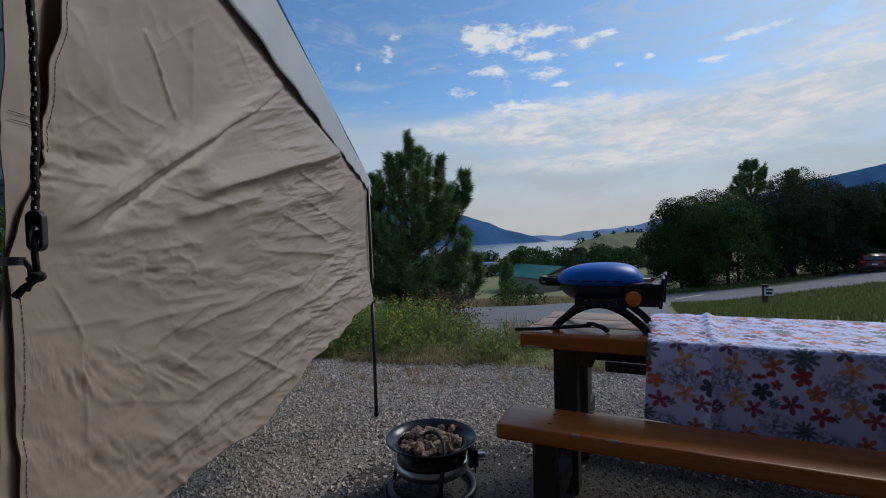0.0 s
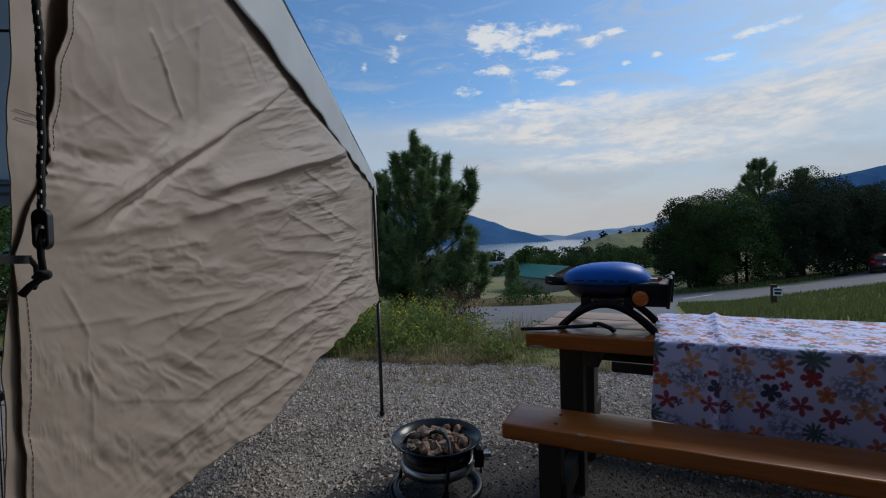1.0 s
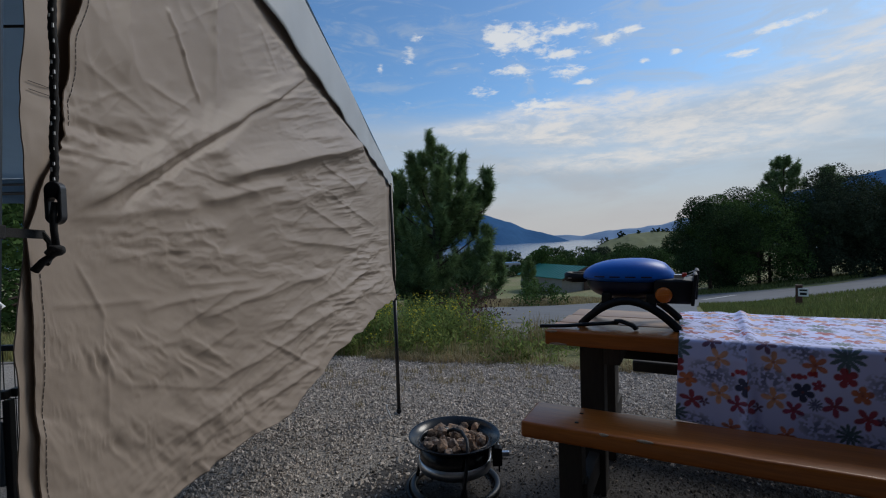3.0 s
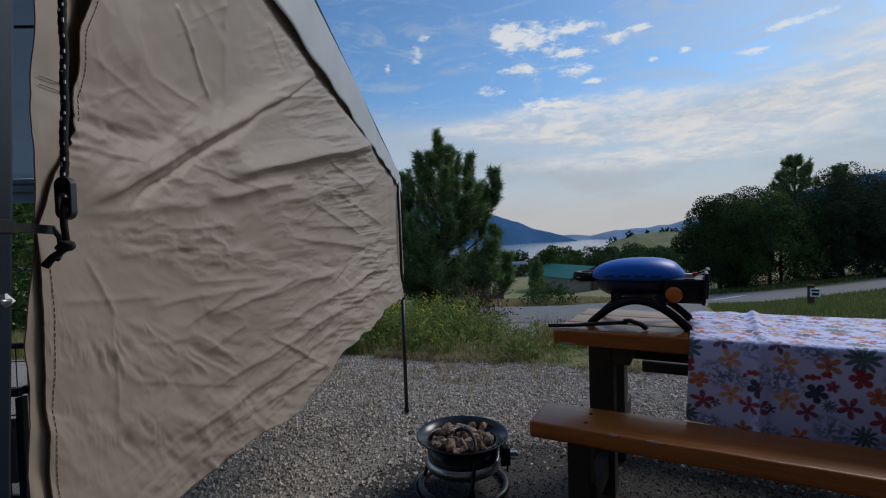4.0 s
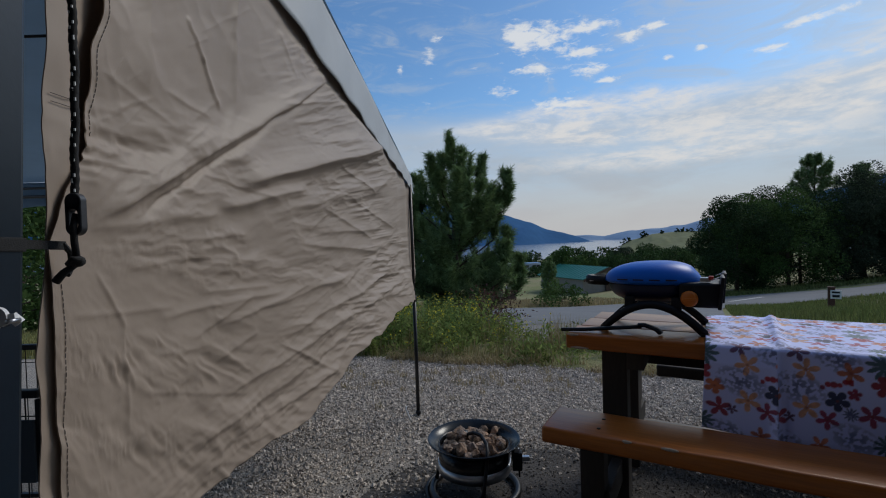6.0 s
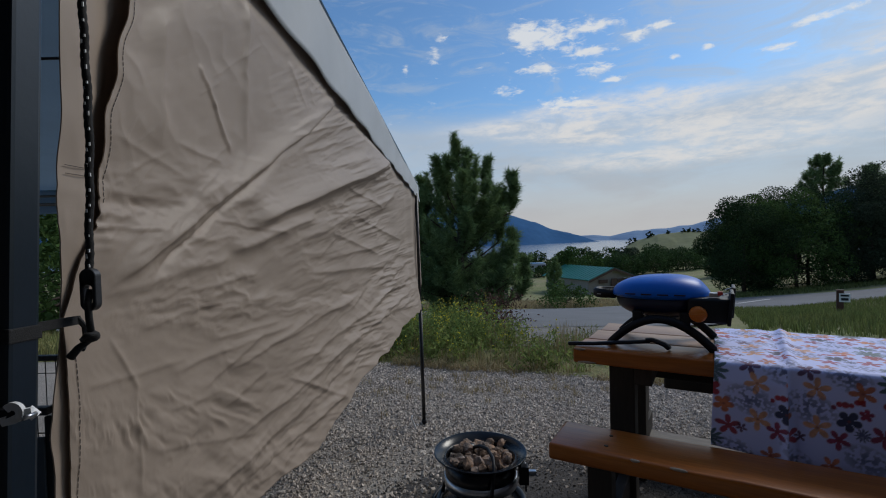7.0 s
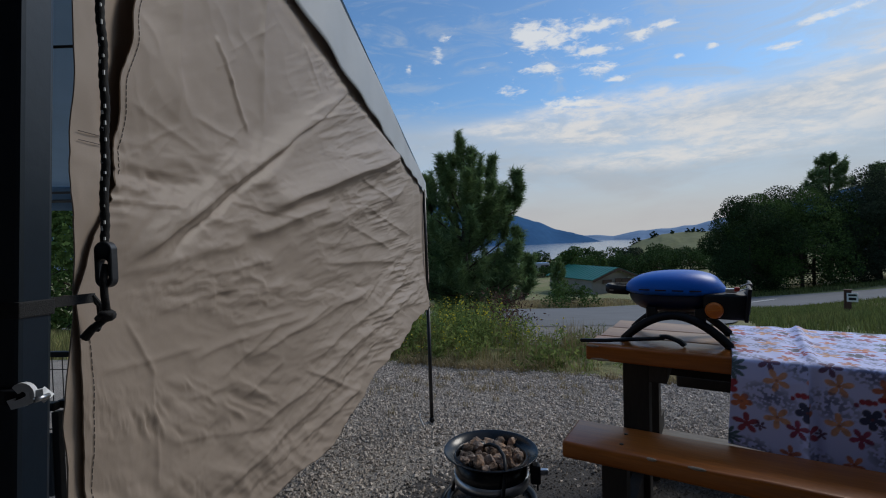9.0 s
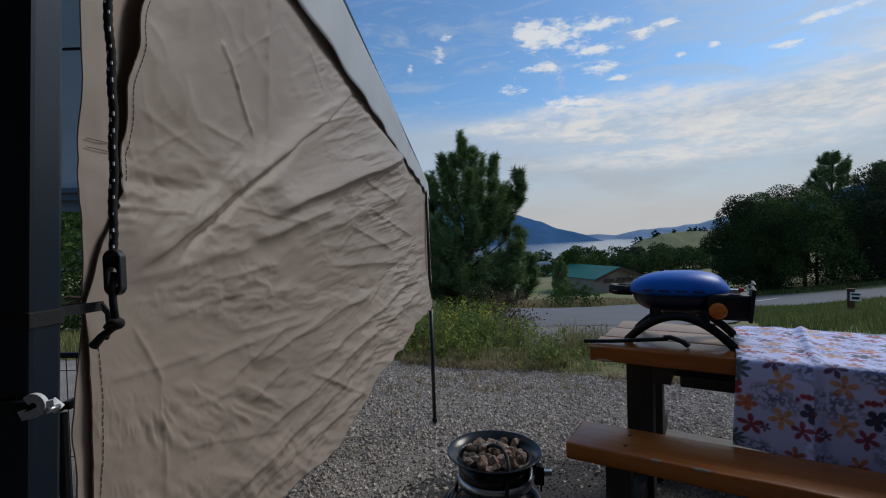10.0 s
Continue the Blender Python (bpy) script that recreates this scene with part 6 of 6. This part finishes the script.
def build_grill():
    t = thing("gas_grill", TABLE @ pose(0.345, 0.63, 0.75), "portable blue gas grill with arched black legs, lid closed", "gas grill")
    lid = part("lid", shell(-0.014, 0, 0.226, 0.205, 0.170, 0.078, 2.5, 1), M["blue"], t, "glossy blue enamel lid", True)
    for v in lid.data.vertices:
        k = (v.co.x + 0.22) / 0.41
        v.co.z = 0.226 + (v.co.z - 0.226) * (0.84 + 0.36 * k * (1.35 - k) * 1.6)
        v.co.z = min(v.co.z, 0.226 + max(0.012, 0.090 - 1.25 * max(0.0, v.co.x - 0.125)))
    part("rim", shell(-0.014, 0, 0.226, 0.207, 0.172, 0.024, 2.5, -1, nv=6), M["blue"], t, "", True)
    part("bowl", shell(-0.014, 0, 0.210, 0.190, 0.156, 0.086, 2.3, -1), M["navy"], t, "dark navy lower bowl", True)
    for i in range(4):
        part("vent", box(-0.120 + 0.066 * i, -0.1680 + 0.004 * (i in (0, 3)), 0.235, 0.044, 0.006, 0.0055, 0.001), M["gloom"], lid, "dark vent slot")
    # handle at the front
    bm = sweep([(-0.195, -0.055, 0.220), (-0.270, -0.052, 0.220), (-0.296, -0.03, 0.222), (-0.302, 0.0, 0.222), (-0.296, 0.03, 0.222), (-0.270, 0.052, 0.220), (-0.195, 0.055, 0.220)], 0.028, 0.042)
    bmesh.ops.bevel(bm, geom=bm.edges[:], offset=0.006, segments=2, affect="EDGES")
    part("handle", bm, M["black_plastic"], lid, "black plastic handle", True)
    part("badge", box(-0.276, -0.066, 0.218, 0.018, 0.003, 0.004, 0.0008), M["steel"], lid, "bright strip on the handle")
    # hinge and folded side shelves at the back
    for i, (ux, n0, lean) in enumerate(((0.262, -0.155, 6), (0.276, 0.065, 4))):
        part("shelf", box(0, 0, 0, 0.014, 0.17, 0.135, 0.004, Matrix.Translation((ux, n0 + 0.06, 0.185)) @ pose(0, 0, 0, 0, lean, 0)), M["black_plastic"], t, "black folded side shelf")
        part("trim_edge", box(0, 0, 0, 0.040, 0.008, 0.003, 0.001, Matrix.Translation((ux - 0.014, n0 - 0.025, 0.250)) @ pose(0, 0, 0, 0, -26, 0)), M["steel"], t, "bright shelf edge")
    part("housing", box(0.185, -0.03, 0.172, 0.16, 0.24, 0.105, 0.012), M["black_plastic"], t, "black control housing", True)
    part("hinge", box(0.205, -0.12, 0.238, 0.04, 0.03, 0.018, 0.004), M["steel"], t)
    part("clip", box(0.226, -0.13, 0.245, 0.02, 0.016, 0.018, 0.004), M["red"], t, "small red clip")
    knob = part("knob", lathe([(0.002, 0), (0.033, 0), (0.034, 0.006), (0.031, 0.022), (0.027, 0.026), (0.002, 0.027)], 28, Matrix.Translation((0.145, -0.150, 0.158)) @ pose(0, 0, 0, 90)), M["orange"], t, "round orange control knob", True)
    part("grip", box(0, 0, 0, 0.050, 0.008, 0.010, 0.003, Matrix.Translation((0.145, -0.178, 0.158)) @ pose(0, 0, 0, 0, -8, 0)), M["orange"], knob)
    # two arched legs
    for n in (-0.145, 0.145):
        pts = []
        for k in np.linspace(-1, 1, 25):
            pts.append((0.208 * k - 0.004, n, 0.120 * (1 - abs(k) ** 1.9) + 0.006))
        bm = sweep(pts, 0.034, 0.028, None, (0, 1, 0))
        bmesh.ops.bevel(bm, geom=bm.edges[:], offset=0.004, segments=2, affect="EDGES")
        leg = part("leg", bm, M["black_plastic"], t, "", True)
        for s in (-1, 1):
            part("foot", box(0.206 * s - 0.004, n, 0.006, 0.034, 0.034, 0.012, 0.004), M["black_plastic"], leg)
        for s in (-0.095, 0.095):
            part("bracket", box(s, n * 0.86, 0.132, 0.042, 0.045, 0.055, 0.006), M["black_plastic"], t)
    part("drip_tray", box(0.0, 0, 0.113, 0.15, 0.12, 0.03, 0.006), M["steel"], t, "metal drip tray")
    # tool lying in front
    p = thing("grill_scraper", TABLE @ pose(-0.02, 0.37, 0.7502, 0, 0, 15), "long black grill tool lying on the table", "grill tool")
    bm = sweep([(-0.012, 0, 0.010), (0.10, 0, 0.013), (0.22, 0, 0.022), (0.335, 0, 0.030)], 0.024, 0.014)
    bmesh.ops.bevel(bm, geom=bm.edges[:], offset=0.003, segments=2, affect="EDGES")
    part("shaft", bm, M["black_plastic"], p, "", True)
    bm = sweep([(0.318, 0, 0.036), (0.345, 0, 0.038), (0.392, -0.016, 0.022), (0.410, -0.026, 0.006)], 0.038, 0.014)
    bmesh.ops.bevel(bm, geom=bm.edges[:], offset=0.003, segments=2, affect="EDGES")
    part("head", bm, M["black_plastic"], p, "", True)


build_grill()


# ---------------------------------------------------------------- fire pit
def rock(seed, r, material, name, parent=None):
    rng = np.random.default_rng(seed)
    bm = bmesh.new()
    bmesh.ops.create_icosphere(bm, subdivisions=2, radius=r)
    sh = rng.uniform(0.7, 1.25, 3)
    off = Vector(rng.uniform(0, 50, 3))
    for v in bm.verts:
        d = v.co.normalized()
        v.co = Vector((v.co.x * sh[0], v.co.y * sh[1], v.co.z * sh[2])) * (1 + 0.45 * noise.noise(d * 1.6 + off) + 0.22 * noise.noise(d * 4.5 + off))
    return part(name, bm, material, parent)


FIRE = (0.050, 1.945)


def build_fire_pit():
    t = thing("fire_pit", pose(*FIRE, 0) @ Matrix.Scale(0.97, 4), "round black propane fire pit filled with lava rock", "fire pit")
    rim = 0.262
    part("bowl", lathe([(0.02, 0.115), (0.165, 0.115), (0.172, 0.122), (0.172, rim - 0.022), (0.168, rim - 0.022), (0.165, 0.13), (0.02, 0.13)], 56), M["black_enamel"], t, "", True)
    part("rim", lathe([(0.160, rim - 0.028), (0.218, rim), (0.222, rim + 0.001), (0.223, rim - 0.004), (0.172, rim - 0.036), (0.160, rim - 0.036)], 72, closed=True), M["black_enamel"], t, "wide flared black rim", True)
    part("band", lathe([(0.170, 0.112), (0.1755, 0.112), (0.1755, 0.158), (0.170, 0.158)], 56, closed=True), M["steel"], t, "brushed steel band", True)
    part("base_ring", lathe([(0.207 + 0.017 * math.cos(a), 0.017 + 0.017 * math.sin(a)) for a in np.linspace(0, 2 * math.pi, 11)[:-1]], 64, closed=True), M["black_steel"], t, "black tubular base ring", True)
    for i in range(3):
        a = radians(40 + 120 * i)
        c, s = math.cos(a), math.sin(a)
        part("leg", tube([(0.205 * c, 0.205 * s, 0.012), (0.19 * c, 0.19 * s, 0.07), (0.160 * c, 0.160 * s, 0.12)], 0.010, 10), M["black_steel"], t, "", True)
    # hose looped on the ground and over the rim
    pts = [(0.235 * math.cos(a), 0.235 * math.sin(a), 0.010 + 0.004 * math.sin(3 * a)) for a in np.linspace(1.5, 5.0, 30)]
    part("hose", tube(pts, 0.009, 10), M["black_plastic"], t, "black rubber gas hose", True)
    part("hose", tube([(-0.03, 0.045, rim - 0.005), (0.0, 0.02, rim + 0.014), (0.035, -0.02, rim + 0.016), (0.055, -0.09, rim + 0.004), (0.055, -0.150, rim - 0.012), (0.045, -0.196, 0.20), (0.03, -0.205, 0.10), (0.0, -0.215, 0.02)], 0.0085, 10), M["black_plastic"], t, "", True)
    part("burner_cap", lathe([(0.002, 0), (0.022, 0), (0.026, 0.012), (0.020, 0.026), (0.002, 0.03)], 20, Matrix.Translation((-0.045, 0.06, rim - 0.022))), M["black_enamel"], t, "", True)
    v = part("valve", box(0.196, -0.08, 0.185, 0.045, 0.05, 0.085, 0.006), M["black_plastic"], t, "black gas valve block")
    part("lever", box(0.232, -0.085, 0.195, 0.045, 0.022, 0.022, 0.005), M["steel"], v, "bright metal valve knob")
    part("plate", box(0.194, -0.086, 0.236, 0.022, 0.03, 0.022, 0.003), M["steel"], v, "bright metal bracket")
    part("tab", box(0.205, -0.09, 0.135, 0.008, 0.012, 0.05, 0.002), M["black_plastic"], v)
    rng = np.random.default_rng(12)
    rocks = [rock(100 + i, 0.026, M["lava"], "lava_rock") for i in range(6)]
    pts = []
    while len(pts) < 46:
        q = rng.uniform(-0.145, 0.145, 2)
        if np.hypot(*q) < 0.142 and all(np.hypot(*(q - p)) > 0.033 for p in pts) or len(pts) > 40:
            pts.append(q)
    for i, q in enumerate(pts):
        s = rng.uniform(0.72, 1.2)
        m = pose(FIRE[0] + q[0], FIRE[1] + q[1], 0.220 + rng.uniform(-0.010, 0.010) + (0.014 if i % 5 == 0 else 0), *rng.uniform(0, 360, 3)) @ Matrix.Scale(s, 4)
        if i < 6:
            ob = rocks[i]
            ob.matrix_basis = m
        else:
            ob = new("lava_rock", rocks[i % 6].data)
            ob.matrix_basis = m
        tagged(ob, "rough brown-grey lava rock in the fire pit", "lava rock", "lava rocks in the fire pit")
    # bed under the loose rocks
    bm = lathe([(0.01, 0.131), (0.158, 0.131), (0.158, 0.206), (0.01, 0.212)], 40)
    part("bed", bm, M["lava"], t, "bed of lava rock", True)


build_fire_pit()


# ---------------------------------------------------------------- buildings, vehicles, sign
def build_washroom():
    # local axes: x along the gable end, y back along the ridge
    yaw = 24.0
    t = thing("washroom_building", pose(19.9, 60.0, -6.35, 0, 0, yaw), "low block washroom building with a green metal gable roof", "building")
    w, dep, eave, apex, over = 3.5, 9.0, 1.95, 3.15, 0.55

    def quad(name, pts, material, label="", thick=0.08):
        bm = bmesh.new()
        f = bm.faces.new([bm.verts.new(p) for p in pts])
        r = bmesh.ops.extrude_face_region(bm, geom=[f])
        nrm = f.normal if f.normal.length else Vector((0, 0, 1))
        f.normal_update()
        for v in [e for e in r["geom"] if isinstance(e, bmesh.types.BMVert)]:
            v.co += f.normal * thick
        bmesh.ops.recalc_face_normals(bm, faces=bm.faces[:])
        return part(name, bm, material, t, label)

    quad("wall", [(-w, 0, 0), (w, 0, 0), (w, 0, eave), (0, 0, apex - 0.05), (-w, 0, eave)], M["block"], "", 0.2)
    quad("wall", [(-w, 0, 0), (-w, dep, 0), (-w, dep, eave), (-w, 0, eave)], M["block"], "", 0.2)
    quad("wall", [(w, 0, 0), (w, dep, 0), (w, dep, eave), (w, 0, eave)], M["block"], "", 0.2)
    quad("wall", [(-w, dep, 0), (w, dep, 0), (w, dep, eave), (0, dep, apex - 0.05), (-w, dep, eave)], M["block"], "", 0.2)
    s = (apex - eave) / w
    for sg in (-1, 1):
        r = quad("roof", [(0, -over, apex + 0.06), (sg * (w + over), -over, apex + 0.06 - s * (w + over)), (sg * (w + over), dep + over, apex + 0.06 - s * (w + over)), (0, dep + over, apex + 0.06)], M["teal"], "green metal roof", 0.09)
        for k in range(16):
            y = -over + 0.1 + k * (dep + 2 * over - 0.2) / 15
            bm = sweep([(0.02 * sg, y, apex + 0.165), (sg * (w + over), y, apex + 0.165 - s * (w + over))], 0.04, 0.05)
            part("rib", bm, M["teal"], r)
        part("fascia", sweep([(0, -over - 0.03, apex - 0.03), (sg * (w + over), -over - 0.03, apex - 0.03 - s * (w + over))], 0.05, 0.28), M["fascia"], t, "brown fascia board")
    for x, y0, ww, hh in ((1.6, 1.35, 1.5, 0.45), (-1.5, 1.35, 1.4, 0.45)):
        part("vent", box(x, -0.16, y0 + hh / 2, ww, 0.12, hh, 0.02), M["fascia"], t, "dark louvred vent")
    part("door", box(0.2, -0.235, 0.95, 0.95, 0.08, 1.9, 0.02), M["fascia"], t, "brown door")
    for x in (1.9, 2.7):
        part("lamp", box(x, -0.30, 1.93, 0.45, 0.12, 0.07, 0.02), M["white_van"], t, "pale light fitting")


build_washroom()


def trailer(x, y, yaw, length, label, roof_mat):
    t = thing("camping_trailer", pose(x, y, float(lie(x, y)), 0, 0, yaw), label, "trailer", "trailers in the lower campground")
    part("body", box(0, 0, 1.35, length, 2.3, 1.9, 0.2), M["van_side"], t, "", True)
    part("roof", box(0, 0, 2.36, length - 0.3, 2.0, 0.16, 0.06), roof_mat, t, "pale blue roof")
    for k in (-0.28, 0.12, 0.34):
        part("window", box(k * length, -1.16, 1.6, 0.9, 0.04, 0.55, 0.02), M["glass"], t, "dark window")
    for k in (-0.1, 0.1):
        for s in (-1, 1):
            part("wheel", lathe([(0.05, -0.1), (0.36, -0.1), (0.36, 0.1), (0.05, 0.1)], 20, Matrix.Translation((k * length, s * 1.0, 0.36)) @ pose(0, 0, 0, 90)), M["tyre"], t)
    part("drawbar", sweep([(length / 2, 0, 0.5), (length / 2 + 1.1, 0, 0.45)], 0.12, 0.12), M["black_steel"], t)


trailer(19.0, 112, 12, 4.6, "white camping trailer with a pale blue roof among trees", M["blue_tarp"])
trailer(13.4, 118, -30, 3.4, "small white camping trailer partly hidden by a pine", M["white_van"])


def build_kiosk():
    t = thing("kiosk", pose(5.7, 45, float(lie(5.7, 45))), "small brown timber kiosk with a pale roof beside the road", "kiosk")
    part("body", box(0, 0, 0.65, 0.95, 0.8, 1.3, 0.03), M["fascia"], t)
    part("roof", lathe([(0.85, 1.30), (0.80, 1.36), (0.15, 1.62)], 4, pose(0, 0, 0, 0, 0, 45)), M["block"], t, "pale metal roof")
    p = thing("notice_board", pose(4.35, 44.5, float(lie(4.35, 44.5))), "pale wooden board fence panel behind the pine", "fence panel")
    for i in range(5):
        part("board", box(0.0, 0, 0.18 + 0.2 * i, 1.1, 0.04, 0.16, 0.01), M["greywood"], p)
    for s in (-0.5, 0.5):
        part("post", box(s, 0.05, 0.55, 0.09, 0.09, 1.1, 0.01), M["greywood"], p)


build_kiosk()


def build_sign():
    x, y = 11.45, 14.0
    z = float(lie(x, y))
    t = thing("sign_post", pose(x, y, z - 0.02, 0, 0, -34), "short brown timber post with a small white sign", "sign post")
    part("post", box(0, 0, 0.34, 0.17, 0.15, 0.72, 0.015), M["postwood"], t)
    part("cap", box(0, 0, 0.71, 0.19, 0.17, 0.03, 0.008), M["postwood"], t)
    b = part("plate", box(0.10, -0.085, 0.50, 0.26, 0.014, 0.26, 0.006), M["white_plastic"], t, "white sign plate")
    part("print", box(0.10, -0.0935, 0.565, 0.19, 0.003, 0.055, 0.0), M["gloom"], b, "black bar of lettering")
    part("print", box(0.10, -0.0935, 0.455, 0.17, 0.003, 0.075, 0.0), M["gloom"], b, "black bar of lettering")


build_sign()


def build_car():
    x, y = 31.6, 29.4
    t = thing("car", pose(x, y, float(lie(x, y)) + 0.02, 0, 0, -42) @ Matrix.Scale(0.86, 4), "dark red hatchback car driving away on the camp road", "car")
    # local: y forwards, seen from behind
    bm = bmesh.new()
    prof = [(-2.05, 0.32), (-2.10, 0.62), (-2.02, 0.98), (-1.62, 1.36), (-1.1, 1.47), (0.1, 1.46), (0.85, 1.04), (1.85, 0.86), (2.08, 0.60), (2.05, 0.30)]
    left, right = ([bm.verts.new((s * (0.88 - (0.16 if pz > 1.2 else 0.0)), py, pz)) for py, pz in prof] for s in (-1, 1))
    for i in range(len(prof)):
        j = (i + 1) % len(prof)
        bm.faces.new((left[i], left[j], right[j], right[i]))
    bm.faces.new(left[::-1])
    bm.faces.new(right)
    bmesh.ops.recalc_face_normals(bm, faces=bm.faces[:])
    bmesh.ops.bevel(bm, geom=bm.edges[:], offset=0.06, segments=2, affect="EDGES")
    body = part("body", bm, M["carred"], t, "", True)
    part("rear_window", box(0, 0, 0, 1.25, 0.03, 0.42, 0.01, Matrix.Translation((0, -1.84, 1.18)) @ pose(0, 0, 0, -46)), M["glass"], body, "dark rear window")
    for s in (-1, 1):
        part("side_window", box(s * 0.79, -0.45, 1.22, 0.03, 1.7, 0.28, 0.01), M["glass"], body, "dark side window")
        part("tail_light", box(s * 0.68, -2.07, 0.86, 0.28, 0.06, 0.16, 0.02), M["lamp"], body, "red tail light")
        for yy in (-1.3, 1.3):
            wh = part("wheel", lathe([(0.02, -0.1), (0.30, -0.1), (0.32, -0.07), (0.32, 0.07), (0.30, 0.1), (0.02, 0.1)], 24, Matrix.Translation((s * 0.80, yy, 0.26)) @ pose(0, 0, 0, 0, 90, 0)), M["tyre"], t, "", True)
            part("rim", lathe([(0.02, -0.005), (0.19, -0.005), (0.19, 0.012), (0.02, 0.02)], 18, Matrix.Translation((s * 0.905, yy, 0.26)) @ pose(0, 0, 0, 0, 90 * s, 0)), M["steel"], wh)
    part("bumper", box(0, -2.08, 0.46, 1.6, 0.1, 0.2, 0.04), M["black_plastic"], body, "dark bumper")
    part("number_plate", box(0, -2.115, 0.70, 0.34, 0.02, 0.12, 0.006), M["white_plastic"], body, "pale plate")


build_car()
